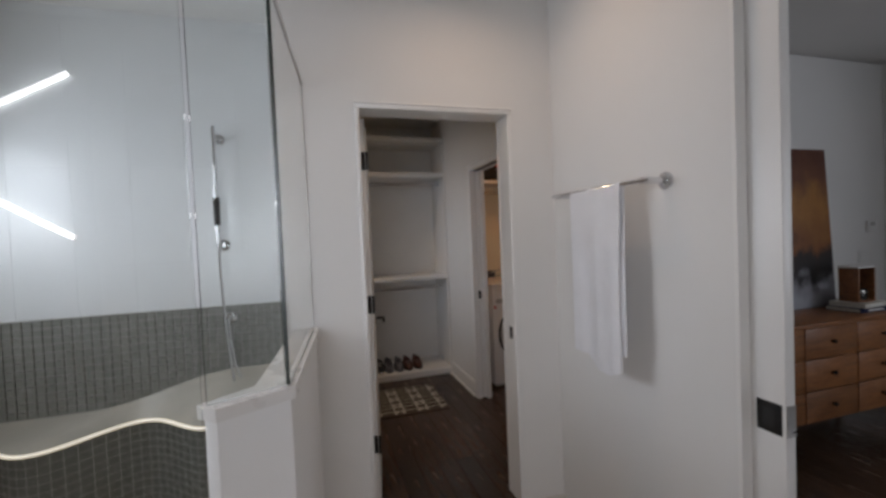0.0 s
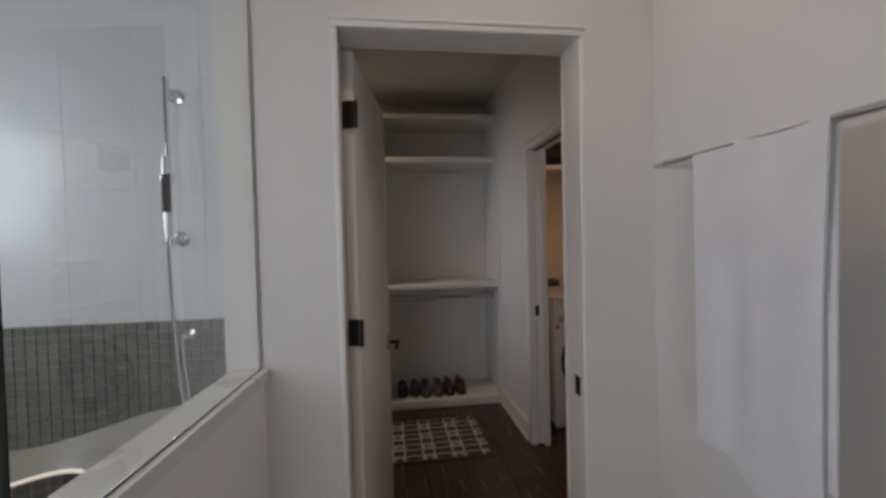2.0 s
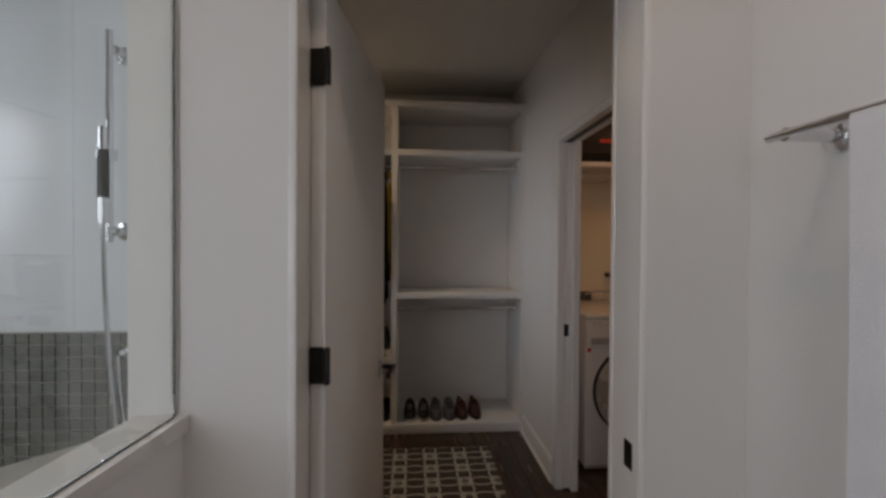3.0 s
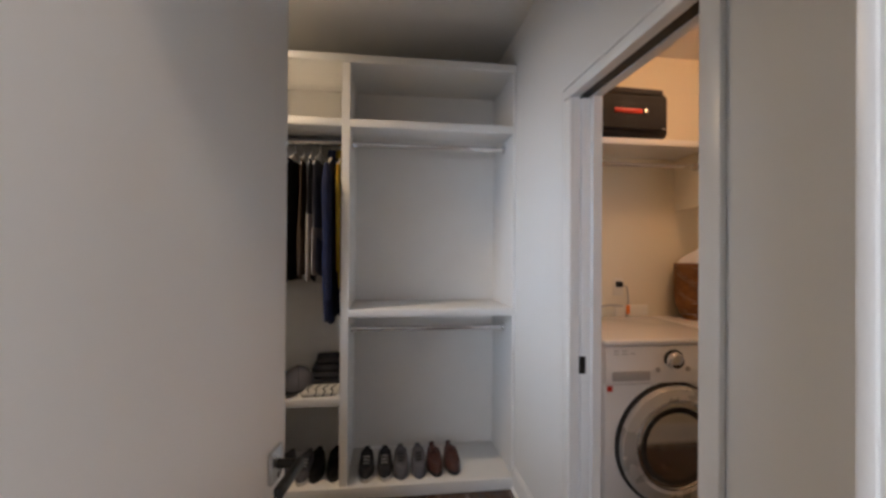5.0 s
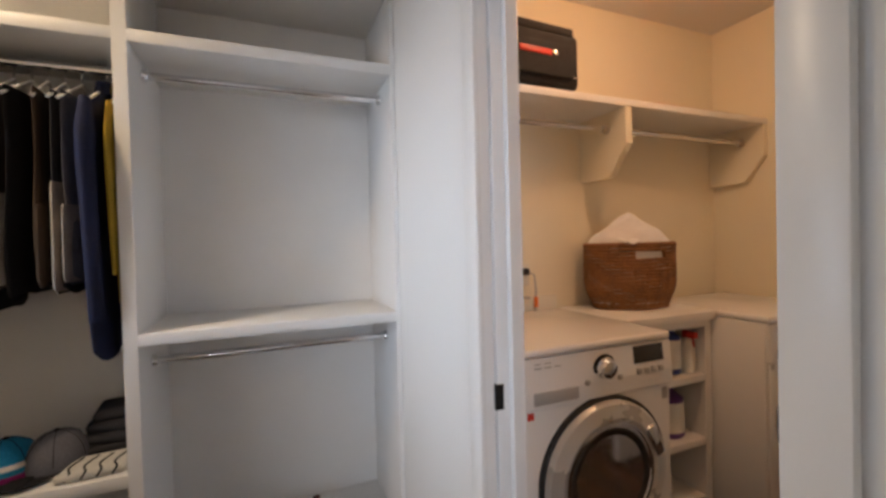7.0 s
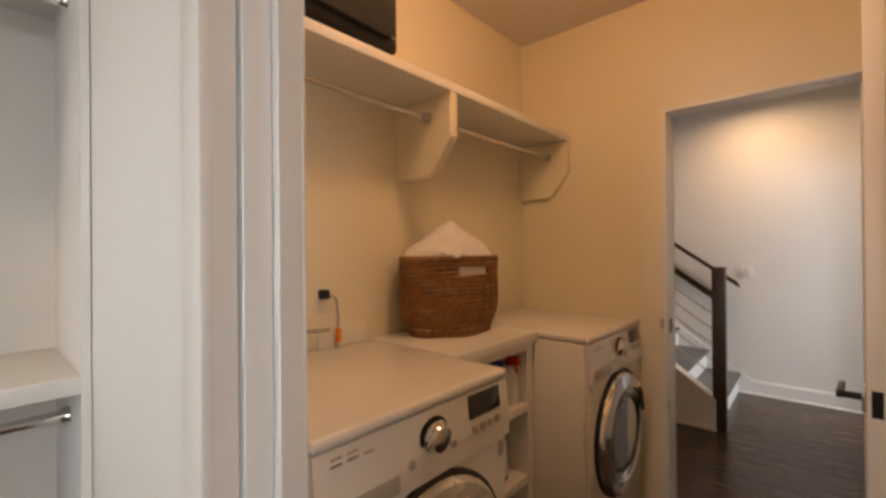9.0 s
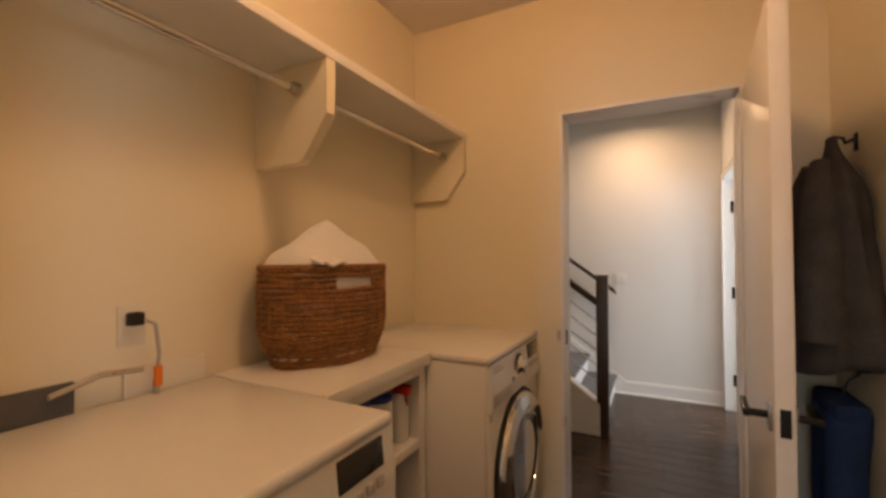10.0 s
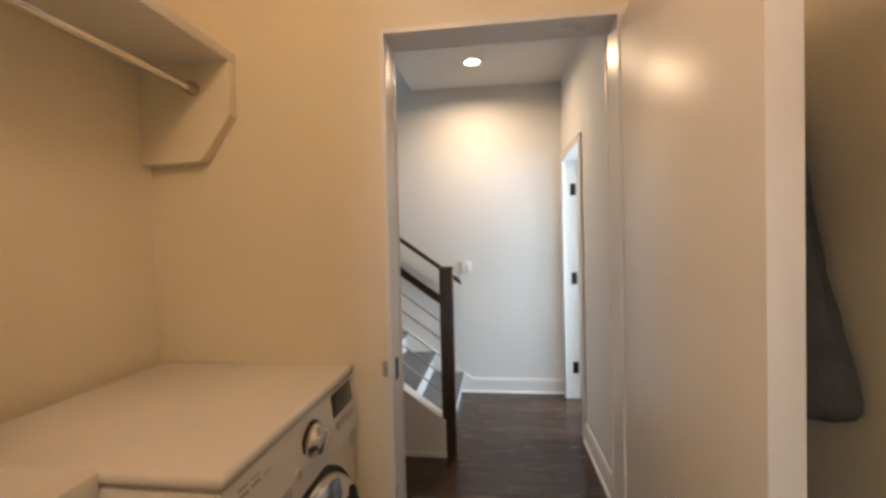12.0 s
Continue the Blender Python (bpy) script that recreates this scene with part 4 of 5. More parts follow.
def nook():
    ob = thing("shelf_cabinet", "narrow white open cabinet between the two machines", "cabinet", pose(0, 0, 0))
    X0, X1, Y0, Y1 = 2.905, 3.438, 5.985, 6.41
    part("side_panel", box(X0, Y0, 0, X0 + 0.03, Y1, 0.96), M_SHELF, ob)
    part("side_panel", box(X1 - 0.04, Y0, 0, X1, Y1, 0.96), M_SHELF, ob)
    part("back_panel", box(X0 + 0.03, Y1 - 0.012, 0, X1 - 0.04, Y1, 0.96), M_SHELF, ob)
    for z in (0.05, 0.34, 0.655):
        part("shelf", box(X0 + 0.03, Y0 + 0.003, z, X1 - 0.04, Y1 - 0.012, z + 0.035, 0.002), M_SHELF, ob)
    part("face_rail", box(X0 + 0.03, Y0, 0.925, X1 - 0.04, Y0 + 0.02, 0.96), M_SHELF, ob)
    wt = thing("worktop", "white painted worktop over the narrow cabinet", "worktop", pose(0, 0, 0))
    part("slab", box(2.885, 5.985, 0.9605, 3.4545, Y_LB - 0.004, 1.0, 0.003), M_SHELF, wt)
    part("front_edge", box(2.885, 5.965, 0.955, 3.4545, 5.9848, 1.0005, 0.004), M_SHELF, wt)
    return ob


nook()


def bottle(x, y, z, prof, material, capmat, label, hc=0.03, sx=1.0, trigger=False):
    ob = thing("detergent_bottle", label, "bottle", pose(x, y, z))
    part("body", lathe(prof, 24, sx=sx), material, ob)
    r, h = prof[-1]
    if trigger:
        part("trigger_head", box(-0.015, -0.05, h, 0.015, 0.02, h + 0.035, 0.006), capmat, ob, "red trigger head")
        part("trigger", tube([(0, -0.03, h), (0, -0.035, h - 0.04)], 0.005, 8), capmat, ob)
    else:
        part("cap", lathe([(r * 1.1, h), (r * 1.15, h + 0.004), (r * 1.05, h + hc), (r * 0.4, h + hc + 0.002)], 20), capmat, ob)
    part("label_band", lathe([(prof[1][0] + 0.0008, prof[1][1] + 0.02), (prof[1][0] + 0.0012, prof[1][1] + 0.025), (prof[2][0] + 0.0012, prof[2][1] - 0.02), (prof[2][0] + 0.0008, prof[2][1] - 0.015)], 24, sx=sx), M_WHITEP if trigger or material is not M_WHITEP else M_ORANGE, ob)


bottle(3.15, 6.055, 0.691, [(0.05, 0), (0.056, 0.01), (0.056, 0.14), (0.022, 0.18)], M_GREEN, M_BLUEP, "green detergent bottle in the cabinet")
bottle(3.262, 6.08, 0.691, [(0.05, 0), (0.056, 0.01), (0.056, 0.185), (0.026, 0.205)], M_BLUEP, M_BLUEP, "dark blue detergent jug in the cabinet")
bottle(3.358, 6.05, 0.691, [(0.032, 0), (0.036, 0.01), (0.034, 0.14), (0.014, 0.17)], M_WHITEP, M_RED, "white spray bottle with an orange label", trigger=True)
bottle(3.27, 6.10, 0.376, [(0.07, 0), (0.078, 0.01), (0.074, 0.19), (0.028, 0.225)], M_PURPLE, M_PURPLE, "purple detergent bottle in the cabinet")
bottle(3.10, 6.12, 0.376, [(0.05, 0), (0.056, 0.01), (0.054, 0.16), (0.024, 0.19)], M_WHITEP, M_RED, "white bottle with an orange band")
bottle(3.18, 6.12, 0.086, [(0.08, 0), (0.088, 0.01), (0.085, 0.14), (0.03, 0.17)], M_BLUEP, M_WHITEP, "dark blue jug on the lowest cabinet shelf")


def basket():
    ob = thing("laundry_basket", "brown woven seagrass basket on the worktop", "basket", pose(3.21, 6.265, 1.001, 0, 0, -14))
    H = 0.33
    part("liner", lathe([(0.15, 0.003), (0.155, 0.008), (0.196, 0.08), (0.203, H - 0.01), (0.195, H - 0.01), (0.185, 0.03), (0.02, 0.02)], 40, sx=1.12, sy=0.72), M_TOWEL, ob, "white cloth liner")
    N = 19
    bm = bmesh.new()
    for j in range(N):
        v = (j + 0.5) / N
        z = v * H
        r = 0.172 + 0.035 * swing(min(1, v / 0.35)) + 0.004 * v
        n = 72
        pts = []
        for k in range(n):
            a = 2 * math.pi * k / n
            w = 0.0035 * math.sin(24 * a + (math.pi if j % 2 else 0))
            pts.append((1.12 * (r + w) * math.cos(a), 0.72 * (r + w) * math.sin(a), z + 0.0022 * math.sin(5 * a + j)))
        if j in (15, 16):
            keep = [p for p, k in zip(pts, range(n)) if not (52 <= k <= 58)]
            keep = pts[59:] + pts[:52]
            tube(keep, H / N * 0.56, 6, bm)
        else:
            tube(pts, H / N * 0.56, 6, bm, closed=True)
    part("weave", bm, M_WICKER, ob)["kind"] = "stuff"
    part("rim", tube([(1.12 * 0.212 * math.cos(a), 0.72 * 0.212 * math.sin(a), H) for a in [2 * math.pi * k / 60 for k in range(60)]], 0.010, 8, closed=True), M_WICKER, ob)
    for k in range(24):
        a = 2 * math.pi * k / 24
        part("stake", tube([(1.12 * (0.172 + 0.043 * swing(min(1, v / 0.35)) + 0.003) * math.cos(a), 0.72 * (0.172 + 0.043 * swing(min(1, v / 0.35)) + 0.003) * math.sin(a), v * H) for v in (0.02, 0.2, 0.4, 0.6, 0.72)], 0.0035, 5), M_WICKER, ob)
    tw = bmesh.new()
    bmesh.ops.create_icosphere(tw, subdivisions=5, radius=1)
    for v in tw.verts:
        c = v.co.copy()
        h = max(0, c.z)
        nz = noise.noise(Vector((c.x * 2.2, c.y * 2.2, c.z * 2.2)))
        n2 = noise.noise(Vector((c.x * 6, c.y * 6, c.z * 6)))
        rr = math.hypot(c.x, c.y)
        v.co = Vector((c.x * 0.228 * (1 + 0.05 * nz), c.y * 0.148 * (1 + 0.05 * nz), (0.172 * max(0, 1 - rr) ** 0.68 + 0.012 * n2 * (1 - rr) if c.z > 0 else -0.05 * abs(c.z)) + 0.015 * nz * h))
    t = part("white_laundry", tw, M_TOWEL)
    t.matrix_world = pose(3.21, 6.265, 1.325, 0, 0, -14)
    tagged(t, "heap of clean white towels filling the basket", "towel")
    # folded edge hanging at the rim
    e = part("towel_fold", sheet(14, 6, lambda u, v: (3.04 + 0.13 * u, 6.125 + 0.008 * math.sin(u * 7) + 0.05 * v, 1.338 + 0.018 * v + 0.006 * math.sin(u * 12)), 0.006), M_TOWEL, t)
    e.matrix_parent_inverse = t.matrix_world.inverted()


basket()


def wall_shelf():
    ob = thing("wall_shelf", "long white wall shelf on plank brackets with hanging rods", "shelf", pose(0, 0, 0))
    YS = 6.112
    part("board", box(2.0795, YS, 2.0, 4.128, 6.4395, 2.035, 0.003), M_SHELF, ob)
    prof = [(YS + 0.003, 1.9995), (YS + 0.003, 1.822), (YS + 0.012, 1.808), (6.215, 1.685), (6.235, 1.675), (6.4395, 1.672), (6.4395, 1.9995)]
    for x0, x1 in ((3.045, 3.085), (4.09, 4.127), (2.082, 2.118)):
        part("bracket", side_prism(prof, "x", x0, x1), M_CREAM, ob, smooth=False)
    for x0, x1 in ((2.118, 3.045), (3.085, 4.09)):
        part("rod", tube([(x0, 6.24, 1.915), (x1, 6.24, 1.915)], 0.012, 12), M_CHROME, ob)
        for x, s in ((x0, 90), (x1, -90)):
            part("rod_socket", lathe([(0.022, 0), (0.022, 0.012), (0.016, 0.035)], 16, pose(x, 6.24, 1.915, 0, s)), M_STEEL, ob)
    return ob


wall_shelf()


def suitcase():
    ob = thing("suitcase", "black soft suitcase with a red strap on the shelf", "suitcase", pose(2.54, 6.25, 2.036, 0, 0, 3))
    part("body", box(-0.30, -0.15, 0.005, 0.228, 0.14, 0.255, 0.03, 3), M_FELT, ob)
    part("front_pocket", box(-0.26, -0.17, 0.04, 0.175, -0.148, 0.19, 0.012), M_FELT, ob)
    part("flap", box(-0.305, -0.155, 0.236, 0.19, 0.145, 0.275, 0.012), M_FELT, ob)
    part("zip", tube([(-0.28, -0.153, 0.055), (0.20, -0.153, 0.055)], 0.004, 6), M_STEEL, ob)
    part("strap", box(-0.12, -0.175, 0.125, 0.045, -0.1695, 0.15, 0.001), M_RED, ob, "red fabric tag")
    part("buckle", lathe([(0.011, 0), (0.011, 0.006), (0.004, 0.008)], 12, pose(0.07, -0.169, 0.14, 90)), M_CHROME, ob)
    for x in (-0.2, 0.13):
        part("foot", lathe([(0.014, 0), (0.014, 0.008)], 12, pose(x, -0.09, 0)), M_RUBBER, ob)
    part("handle", tube([(-0.12, 0, 0.26), (-0.1, 0, 0.275), (0.02, 0, 0.275), (0.04, 0, 0.26)], 0.009, 8), M_RUBBER, ob)


suitcase()
fl = part("red_folder", box(3.30, 6.15, 2.0355, 3.78, 6.36, 2.052, 0.003), M_RED)
tagged(fl, "flat red folder lying on the wall shelf", "folder")


def hookup():
    ob = thing("wall_outlet", "white wall outlet with a grey cord plugged in", "outlet", pose(2.66, Y_LB, 1.185))
    part("plate", box(-0.034, -0.005, -0.055, 0.034, 0, 0.055, 0.002), M_CREAMGLOSS, ob)
    part("plug", box(-0.018, -0.035, 0.0, 0.018, -0.006, 0.035, 0.005), M_RUBBER, ob)
    part("cord", tube([(0.015, -0.03, 0.015), (0.04, -0.04, 0.0), (0.05, -0.04, -0.08), (0.045, -0.035, -0.16), (0.05, -0.03, -0.30)], 0.005, 8), M_PANEL, ob)
    v = thing("supply_valve", "water supply box with an orange-handled valve", "valve", pose(2.70, Y_LB, 1.0))
    part("valve_box", box(-0.06, -0.012, -0.05, 0.16, 0, 0.07, 0.003), M_CREAMGLOSS, v)
    part("valve_pipe", tube([(0, -0.02, -0.04), (0, -0.045, 0.0), (0, -0.045, 0.04)], 0.010, 10), M_STEEL, v)
    part("valve_handle", box(-0.010, -0.06, 0.02, 0.010, -0.045, 0.075, 0.004), M_ORANGE, v, "orange valve handle")
    part("hose", tube([(-0.22, -0.03, 0.05), (-0.12, -0.03, 0.075), (-0.03, -0.04, 0.07)], 0.007, 8), M_STEEL, v)
    s = thing("utility_box", "dark grey utility box on the wall behind the washer", "utility box", pose(2.37, Y_LB, 1.0))
    part("box_frame", box(-0.17, -0.015, -0.1, 0.165, 0, 0.07, 0.003), M_GREYBOX, s)
    part("spigot", lathe([(0.035, 0), (0.035, 0.02), (0.02, 0.03)], 20, pose(-0.05, -0.015, 0.0, 90)), M_WHITEP, s)


hookup()

# door to the hall, standing open
ld = tagged(new("door_4"), "white slab door standing open, with bronze lever handles", "door", "", "structure")
ld.matrix_world = pose(4.118, 4.838, 0, 0, 0, 175.8)


def plain_leaf(parent, w, t, h):
    part("leaf", box(0, -t, 0.012, w, 0, h, 0.002), M_DOOR, parent)


plain_leaf(ld, 0.772, 0.042, 2.035)
lever(ld, pose(0.712, -0.042, 0.95), -1)
lever(ld, pose(0.712, 0, 0.95, 0, 0, 180), 1)
part("latch_plate", box(0.772, -0.032, 0.915, 0.774, -0.010, 0.985), M_BLACK, ld, "dark latch plate")
tagged(part("strike_plate", box(4.17, 5.599, 0.93, 4.205, 5.6015, 1.0), M_BLACK), "dark strike plate on the jamb", "strike plate", "", "structure")
part("strike_lip", box(4.127, 5.618, 0.955, 4.1295, 5.634, 1.005), M_STEEL, None)
tagged(bpy.data.objects["strike_lip"], "dark metal strike on the doorway edge", "strike plate", "", "structure")


def robe():
    hk = thing("coat_hook", "dark metal coat hook on the wall", "hook", pose(3.90, 4.60, 1.74))
    part("plate", box(-0.012, 0, -0.03, 0.012, 0.006, 0.03, 0.002), M_BLACK, hk)
    part("prong", tube([(0, 0.006, 0.01), (0, 0.03, 0.0), (0, 0.035, 0.02)], 0.006, 8), M_BLACK, hk)
    ob = thing("hanging_jacket", "dark grey fleece jacket hanging from a hook", "jacket", pose(3.90, 4.665, 0))
    bm = bmesh.new()
    NV, NA = 34, 48
    rings = []
    for j in range(NV + 1):
        v = j / NV
        z = 1.76 - 0.76 * v
        s = 0.035 + 0.138 * swing(min(1, v / 0.26)) + 0.09 * swing(min(1, max(0, (v - 0.2) / 0.75)))
        d = 0.012 + 0.06 * swing(min(1, v / 0.35)) + 0.045 * swing(min(1, max(0, (v - 0.3) / 0.6)))
        s *= 1 - 0.25 * max(0, (v - 0.93) / 0.07) ** 2
        ring = []
        for k in range(NA):
            a = 2 * math.pi * k / NA
            f = 1 + min(1, v * 2) * (0.10 * math.sin(3 * a + 2 * v + 0.6) + 0.06 * math.sin(7 * a - 4 * v) + 0.02 * math.sin(13 * a + 6 * v))
            ring.append(bm.verts.new((s * math.cos(a) * f, max(-0.055, d * math.sin(a) * f), z + 0.025 * v * math.sin(2 * a + 1))))
        rings.append(ring)
    for A, B in zip(rings, rings[1:]):
        for k in range(NA):
            bm.faces.new((A[k], A[(k + 1) % NA], B[(k + 1) % NA], B[k]))
    bm.faces.new(rings[0]), bm.faces.new(rings[-1])
    part("body", bm, M_ROBE, ob)
    for s in (-1, 1):
        pts = ease([(0.04 * s, 0.04, 1.67), (0.12 * s, 0.065, 1.50), (0.165 * s, 0.08, 1.28), (0.175 * s, 0.08, 1.10)], 6)
        part("sleeve", tube(pts, 0.058, 18, taper=[0.5 + 0.5 * min(1, i / 6) for i in range(len(pts))]), M_ROBE, ob)
    part("hanging_loop", tube([(0, 0.0, 1.75), (0.0, -0.008, 1.765), (0, -0.03, 1.755)], 0.004, 6), M_CHAR, ob)
    jn = thing("hanging_jeans", "dark blue jeans hanging under the jacket", "jeans", pose(3.90, 4.655, 0))
    for s in (-1, 1):
        pts = ease([(0.055 * s, 0.0, 0.86), (0.06 * s, 0.01, 0.6), (0.065 * s, 0.0, 0.3), (0.07 * s, 0.005, 0.12)], 6)
        part("leg", tube(pts, 0.06, 18, taper=[1 - 0.015 * i + 0.03 * math.sin(i) for i in range(len(pts))]), M_BLUEC, jn)
    part("waistband", box(-0.12, -0.045, 0.84, 0.12, 0.05, 0.9, 0.02), M_BLUEC, jn)
    part("hook_loop", tube([(0, 0, 0.89), (0, -0.02, 0.95), (0, -0.052, 0.98)], 0.005, 8), M_BLACK, jn)


robe()

# ---- hall and stairs ----
YS0 = 5.60


def stairs():
    ob = tagged(new("stairs"), "carpeted stairs with white risers and a white stringer", "stairs", "", "structure")
    R, G = 0.185, 0.255
    for i in range(9):
        y = YS0 + i * G
        part("riser", box(5.54, y, i * R, 6.615, y + 0.018, (i + 1) * R - 0.03), M_TRIM, ob)
        part("step_body", box(5.54, y + 0.018, i * R, 6.615, y + G, (i + 1) * R - 0.03), M_TRIM, ob)
        part("tread", box(5.542, y - 0.025, (i + 1) * R - 0.0295, 6.613, y + G, (i + 1) * R, 0.008), M_CARPET, ob, "grey carpeted tread")
    k = R / G
    part("stringer", side_prism([(5.602, 0), (5.602, 0.205), (5.62, 0.22), (7.9, 0.22 + k * 2.28), (7.9, 0)], "x", 5.455, 5.538), M_TRIM, ob, smooth=False)
    part("stringer_cap", side_prism([(5.602, 0.21), (5.602, 0.235), (7.9, 0.247 + k * 2.3), (7.9, 0.225 + k * 2.3)], "x", 5.445, 5.548), M_TRIM, ob, smooth=False)
    part("base_shoe", box(5.44, 5.60, 0, 5.4545, 6.54, 0.03, 0.003), M_TRIM, ob)
    # skirt on the far wall
    part("skirt_board", side_prism([(5.50, 0.0), (5.50, 0.13), (7.9, 0.13 + k * 2.4), (7.9, 0)], "x", 6.616, 6.63), M_TRIM, ob, smooth=False)
    nb = thing("newel_post", "square dark walnut newel post at the foot of the stairs", "newel post", pose(5.50, 5.582, 0))
    part("post", box(-0.042, -0.042, 0, 0.042, 0.042, 1.205, 0.003), M_DKWOOD, nb)
    part("post_cap", box(-0.045, -0.045, 1.2055, 0.045, 0.045, 1.222, 0.004), M_DKWOOD, nb)
    rl = thing("stair_railing", "dark walnut stair rail over thin steel bars", "railing", pose(0, 0, 0))

    def slope(z0, h, w, x):
        return side_prism([(5.626, z0), (5.626, z0 + h), (7.9, z0 + h + k * 2.3), (7.9, z0 + k * 2.3)], "x", x - w / 2, x + w / 2)
    part("handrail", slope(0.985, 0.055, 0.06, 5.50), M_DKWOOD, rl, smooth=False)
    for i in range(5):
        z = 0.865 - i * 0.115
        part("bar", tube([(5.50, 5.626, z), (5.50, 7.9, z + k * 2.3)], 0.0055, 8), M_STEEL, rl, "thin steel bar")
    wr = thing("wall_handrail", "dark walnut handrail on the far stair wall", "handrail", pose(0, 0, 0))
    part("rail", side_prism([(5.57, 0.99), (5.59, 1.045), (7.9, 1.045 + k * 2.32), (7.9, 0.99 + k * 2.32)], "x", 6.52, 6.57), M_DKWOOD, wr, smooth=False)
    for y in (5.75, 6.9):
        z = 0.99 + k * (y - 5.58)
        part("bracket", tube([(6.63, y, z - 0.06), (6.57, y, z - 0.06), (6.545, y, z - 0.005)], 0.008, 8), M_BLACK, wr)


stairs()


def switch(x, y, z, turn, gangs, label):
    ob = thing("light_switch", label, "light switch", pose(x, y, z, 0, 0, turn))
    w = 0.037 + 0.023 * (gangs - 1) * 2 / 2
    part("plate", box(-w, -0.006, -0.058, w, 0, 0.058, 0.002), M_WHITEP, ob)
    for i in range(gangs):
        c = (i - (gangs - 1) / 2) * 0.046
        part("rocker", box(c - 0.016, -0.010, -0.033, c + 0.016, -0.006, 0.033, 0.002), M_WHITEP, ob)


switch(6.63, 5.54, 1.14, -90, 2, "white double light switch on the hall wall")
# door of the side room
sd = tagged(new("door_5"), "white door opened into the side room, black hinges", "door", "", "structure")
sd.matrix_world = pose(6.512, 4.548, 0, 0, 0, -92)
part("leaf", box(0, -0.04, 0.012, 0.70, 0, 2.035, 0.002), M_DOOR, sd)
hs = tagged(new("hinges_side_room"), "black butt hinges on a white door frame", "hinge", "", "structure")
for z in (0.27, 1.04, 1.80):
    part("hinge", box(6.508, 4.575, z - 0.05, 6.5145, 4.62, z + 0.05, 0.002), M_BLACK, hs)

# ---- bedroom ----
def dresser():
    ob = thing("dresser", "warm brown wooden dresser with six drawers", "dresser", pose(3.05, 3.95, 0))
    W, D, H, B = 1.50, 0.43, 0.82, 0.175
    part("carcass", box(0, 0.02, B, W, D, H - 0.025, 0.003), M_WOOD, ob)
    part("top", box(-0.01, -0.005, H - 0.0245, W + 0.01, D + 0.005, H, 0.004), M_WOOD, ob)
    for i in range(3):
        for j in range(3):
            x0, x1 = 0.015 + i * 0.49, 0.015 + (i + 1) * 0.49 - 0.01
            z0 = B + 0.012 + j * 0.204
            dr = part("drawer", box(x0, 0.0, z0, x1, 0.0195, z0 + 0.197, 0.003), M_WOOD, ob)
            part("knob", lathe([(0.008, 0), (0.007, 0.012), (0.014, 0.016), (0.013, 0.024), (0.004, 0.026)], 16, pose((x0 + x1) / 2, 0.0, z0 + 0.1, 90)), M_BLACK, dr)
    for x in (0.08, W - 0.08):
        for y in (0.06, D - 0.06):
            part("leg", tube([(x, y, B), (x, y, 0)], 0.022, 12, taper=[1, 0.6]), M_WOOD, ob)


dresser()


def painting():
    ob = thing("painting", "abstract canvas in rust, gold and grey leaning on the wall", "painting", pose(4.135, 4.30, 0.8205, -3.2))
    W, H = 0.60, 1.20
    m = bpy.data.materials.new("abstract_paint")
    m.use_nodes = True
    n, l = m.node_tree.nodes, m.node_tree.links
    p = n["Principled BSDF"]
    p.inputs["Roughness"].default_value = 0.6
    tc, sep = n.new("ShaderNodeTexCoord"), n.new("ShaderNodeSeparateXYZ")
    l.new(tc.outputs["Object"], sep.inputs[0])
    no = n.new("ShaderNodeTexNoise")
    no.inputs["Scale"].default_value, no.inputs["Detail"].default_value = 5, 6
    l.new(tc.outputs["Object"], no.inputs["Vector"])
    ma = n.new("ShaderNodeMath")
    ma.operation, ma.inputs[1].default_value, ma.inputs[2].default_value = "MULTIPLY_ADD", 0.55, -0.27
    l.new(no.outputs[0], ma.inputs[0])
    m2 = n.new("ShaderNodeMath")
    m2.operation, m2.inputs[1].default_value = "MULTIPLY_ADD", 1 / H
    l.new(sep.outputs["Z"], m2.inputs[0]), l.new(ma.outputs[0], m2.inputs[2])
    cr = n.new("ShaderNodeValToRGB")
    el = cr.color_ramp.elements
    el[0].position, el[0].color = 0.0, (0.35, 0.36, 0.4, 1)
    el[1].position, el[1].color = 1.0, (0.11, 0.035, 0.02, 1)
    for pos, c in ((0.14, (0.22, 0.22, 0.24, 1)), (0.2, (0.02, 0.018, 0.018, 1)), (0.34, (0.03, 0.02, 0.018, 1)), (0.42, (0.22, 0.08, 0.025, 1)), (0.65, (0.36, 0.16, 0.04, 1)), (0.82, (0.16, 0.06, 0.03, 1))):
        e = el.new(pos)
        e.color = c
    l.new(m2.outputs[0], cr.inputs[0]), l.new(cr.outputs[0], p.inputs["Base Color"])
    part("canvas", box(-W / 2, -0.002, 0, W / 2, 0.03, H, 0.003), m, ob)
    part("stretcher", box(-W / 2 + 0.02, 0.0305, 0.02, W / 2 - 0.02, 0.036, H - 0.02), M_PAPER, ob)


painting()


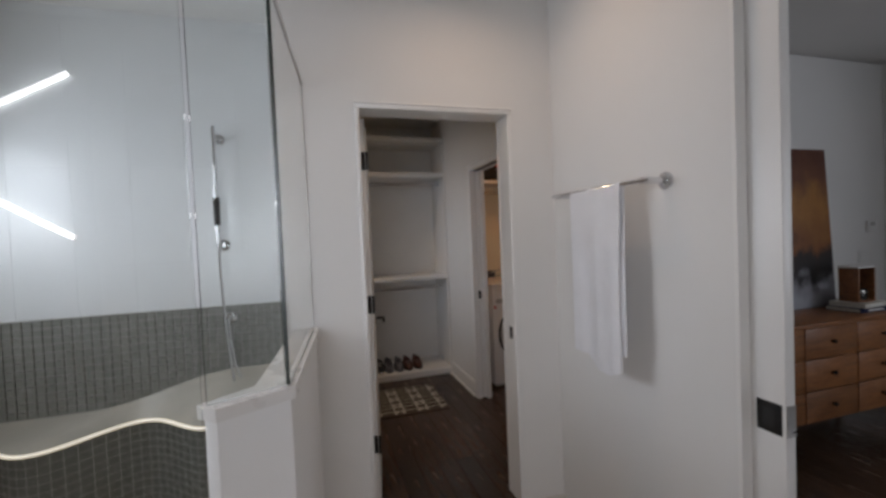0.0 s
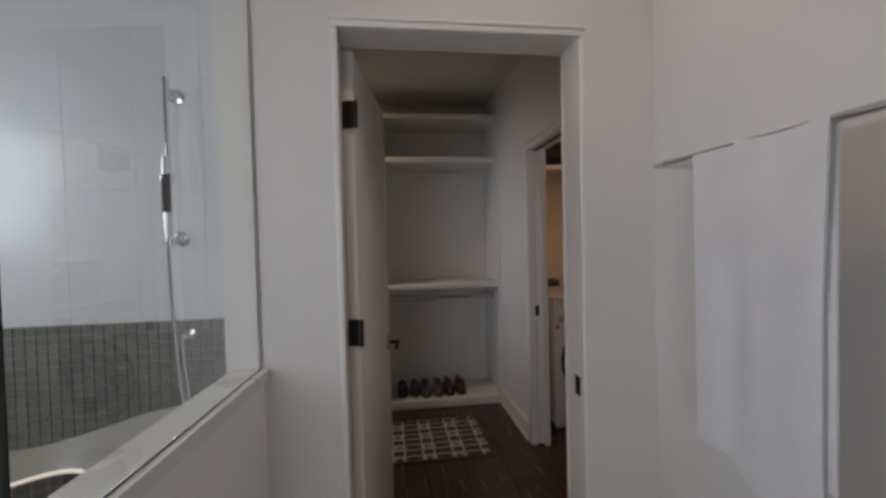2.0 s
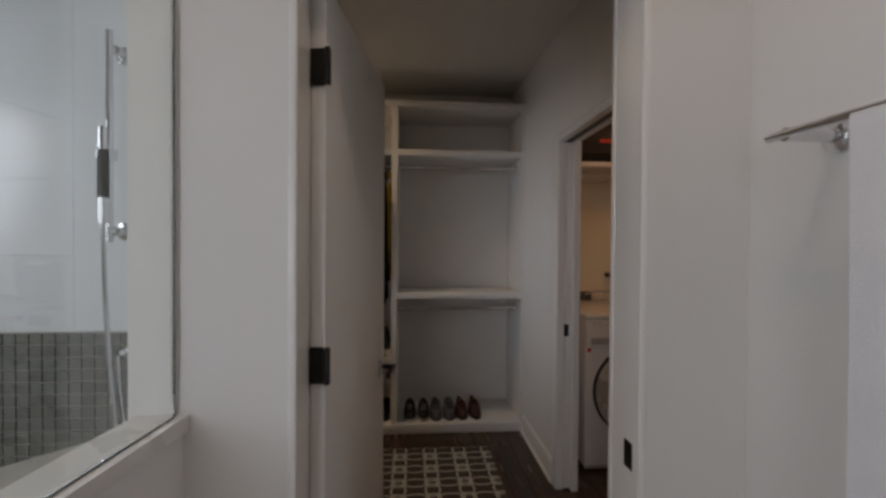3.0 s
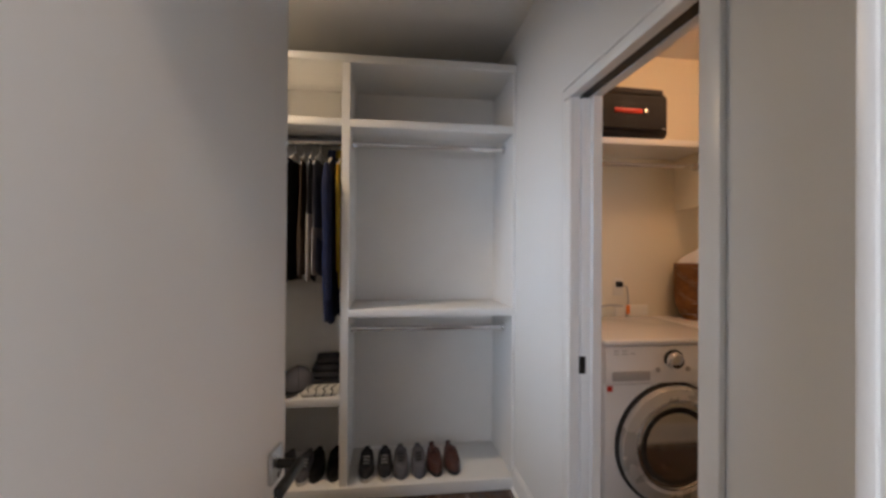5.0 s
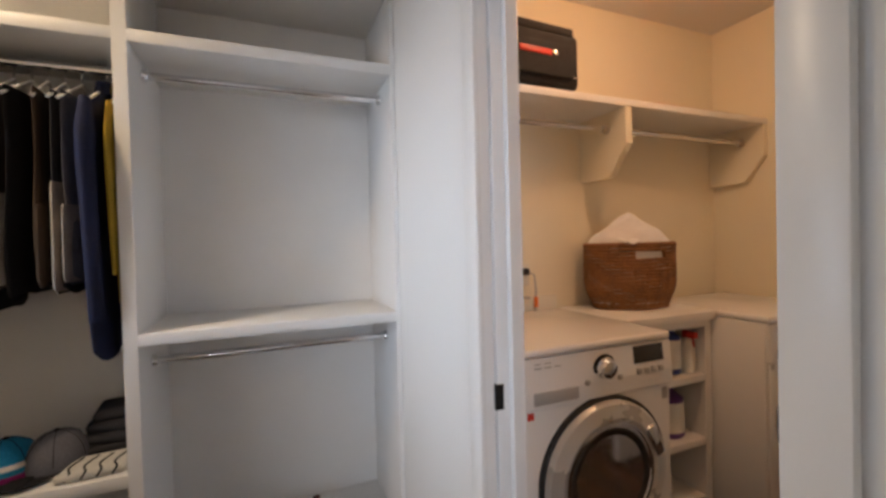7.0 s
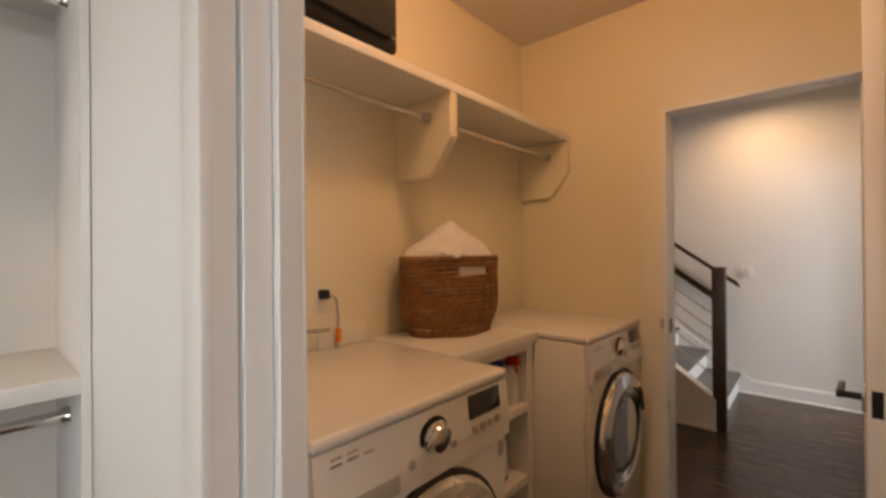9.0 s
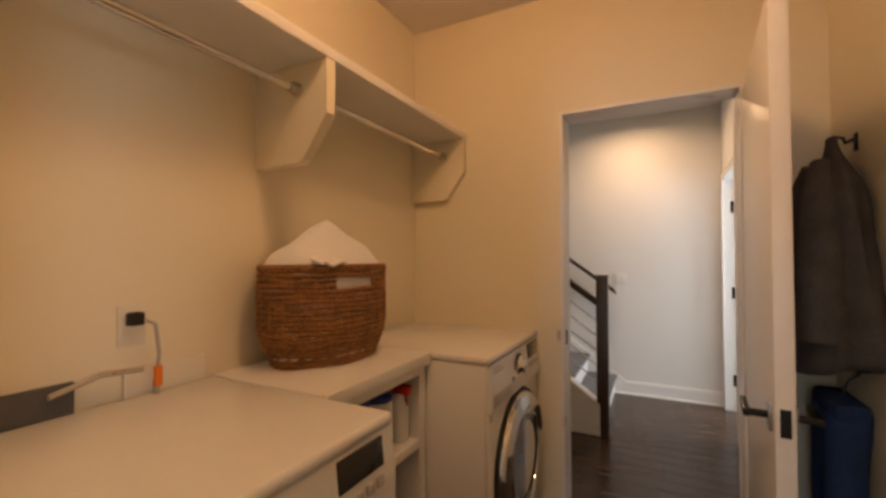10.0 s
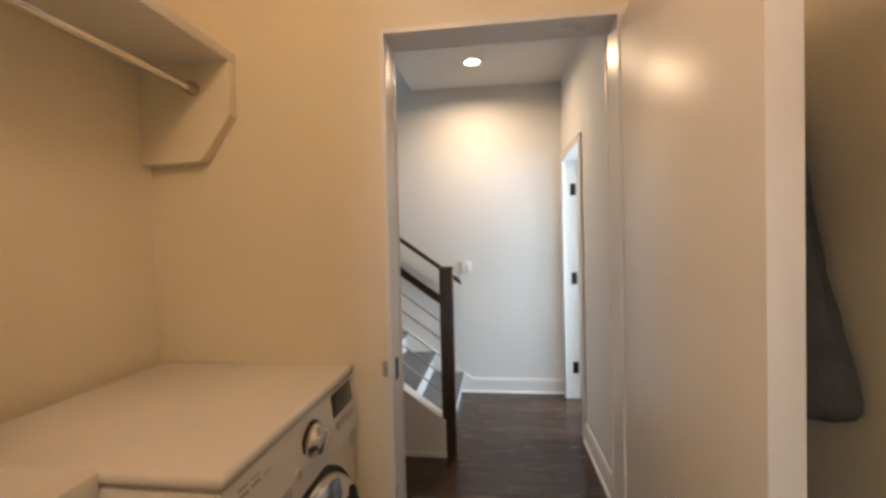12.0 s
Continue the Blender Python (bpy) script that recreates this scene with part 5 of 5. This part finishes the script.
def lantern():
    for i, (z, h, mt, w, lb) in enumerate(((0.8205, 0.032, M_NAVY, 0.32, "dark blue hardcover book on the dresser"), (0.853, 0.03, M_PAPER, 0.28, "pale hardcover book on the stack"))):
        b = thing("book", lb, "book", pose(4.36, 4.13, z, 0, 0, 5 * i), "books on the dresser")
        part("pages", box(-w / 2 + 0.006, -0.10, 0.004, w / 2 - 0.006, 0.10, h - 0.004), M_PAPER, b)
        for zz in (0.0, h - 0.0035):
            part("cover", box(-w / 2, -0.105, zz, w / 2, 0.105, zz + 0.0035), mt, b)
        part("spine", box(-w / 2, -0.1085, 0, w / 2, -0.105, h, 0.001), mt, b)
        part("spine_marking", box(-w / 4, -0.1095, h * 0.3, w / 4, -0.1085, h * 0.65), M_WHITEP, b)
    ob = thing("candle_lantern", "square wooden candle frame holding a dark jar candle", "candle holder", pose(4.36, 4.13, 0.884))
    for x in (-0.09, 0.075):
        part("side", box(x, -0.06, 0.0, x + 0.015, 0.06, 0.24, 0.002), M_WOOD, ob)
    part("base", box(-0.075, -0.06, 0, 0.075, 0.06, 0.012), M_WOOD, ob)
    part("lid", box(-0.095, -0.062, 0.2405, 0.095, 0.062, 0.255, 0.002), M_TRIM, ob)
    part("candle_jar", lathe([(0.05, 0.013), (0.052, 0.02), (0.052, 0.085), (0.048, 0.09)], 24), M_DISPLAY, ob)
    part("jar_band", lathe([(0.0525, 0.06), (0.0535, 0.062), (0.0535, 0.074), (0.0525, 0.076)], 24), M_STEEL, ob)
    t = thing("thermostat", "white wall thermostat with a small display", "thermostat", pose(5.02, 4.40, 1.41))
    part("case", box(-0.06, -0.022, -0.045, 0.06, 0, 0.045, 0.005), M_WHITEP, t)
    part("screen", box(-0.035, -0.0235, 0.005, 0.02, -0.0222, 0.032), M_PANEL, t)
    switch(4.93, 4.40, 1.16, 0, 2, "white double light switch on the bedroom wall")


lantern()


# ---- floor boards, tiles and other pieces ----
def boards():
    ob = tagged(new("floor"), "dark stained oak floor boards", "floor", "", "structure")
    W = 0.125
    meshes = []
    for L in (0.9, 1.2, 1.6):
        bm = box(0.001, 0.001, -0.012, W - 0.001, L - 0.0015, 0.0, 0.0015, 1)
        me = bpy.data.meshes.new("plank")
        bm.to_mesh(me)
        bm.free()
        me.materials.append(M_FLOOR)
        meshes.append((L, me))
    rnd = random.Random(4)

    def lay(x0, x1, y0, y1):
        n = math.ceil((x1 - x0) / W)
        for i in range(n):
            y = y0 - rnd.uniform(0, 0.8)
            while y < y1:
                L, me = rnd.choice(meshes)
                a, b = max(y, y0), min(y + L, y1)
                if b - a > 0.02:
                    o = new("plank", me)
                    o.location, o.scale = (x0 + i * W, a, 0), (1, (b - a) / L, 1)
                    o.parent = ob
                y += L
    lay(-0.8, 1.95, 4.15, 6.9)
    lay(1.95, 4.2, 4.48, 6.5)
    lay(4.2, 6.7, 4.48, 6.4)
    lay(1.95, 4.2, 2.2, 4.48)
    lay(4.2, 6.7, 3.0, 4.48)


boards()


def wall_tiles():
    ob = tagged(new("tile_wall"), "glossy white wall tiles over grey mosaic", "wall tile", "", "structure")
    part("grout_bed", box(-1.07, 4.6886, 1.137, 0.498, 4.6995, ZB - 0.01), M_GROUT, ob)
    part("mosaic_bed", box(-1.07, 4.694, 0.02, 0.498, 4.6995, 1.137), M_MGROUT, ob)

    def tile_mesh(name, w, h, t, material, bev):
        bm = box(0, 0, 0, w, t, h, bev, 1)
        me = bpy.data.meshes.new(name)
        bm.to_mesh(me)
        bm.free()
        me.materials.append(material)
        return me
    P, Q = 0.262, 0.255
    me = tile_mesh("tile", P - 0.0018, Q - 0.0018, 0.008, M_TILE, 0.0012)
    rnd = random.Random(9)
    for i in range(6):
        for j in range(6):
            o = new("tile", me)
            o.location = (0.498 - (i + 1) * P + 0.0015, 4.687 + rnd.uniform(0, 0.0006), 1.14 + j * Q)
            o.parent = ob
    p = 0.0415
    me = tile_mesh("mosaic_tile", p - 0.004, p - 0.004, 0.006, M_MOSAIC, 0.001)
    bm = bmesh.new()
    for i in range(37):
        for j in range(26):
            x, z = 0.496 - (i + 1) * p, 1.134 - (j + 1) * p
            if z < 0.6:
                continue
            near = 5 <= i < 29 and j < 12
            if near:
                o = new("mosaic_tile", me)
                o.location = (x, 4.688 + rnd.uniform(0, 0.0008), z)
                o.parent = ob
            else:
                bx(bm, x, 4.688, z, x + p - 0.004, 4.694, z + p - 0.004)
    part("mosaic_rest", bm, M_MOSAIC, ob, smooth=False)["kind"] = "stuff"


wall_tiles()
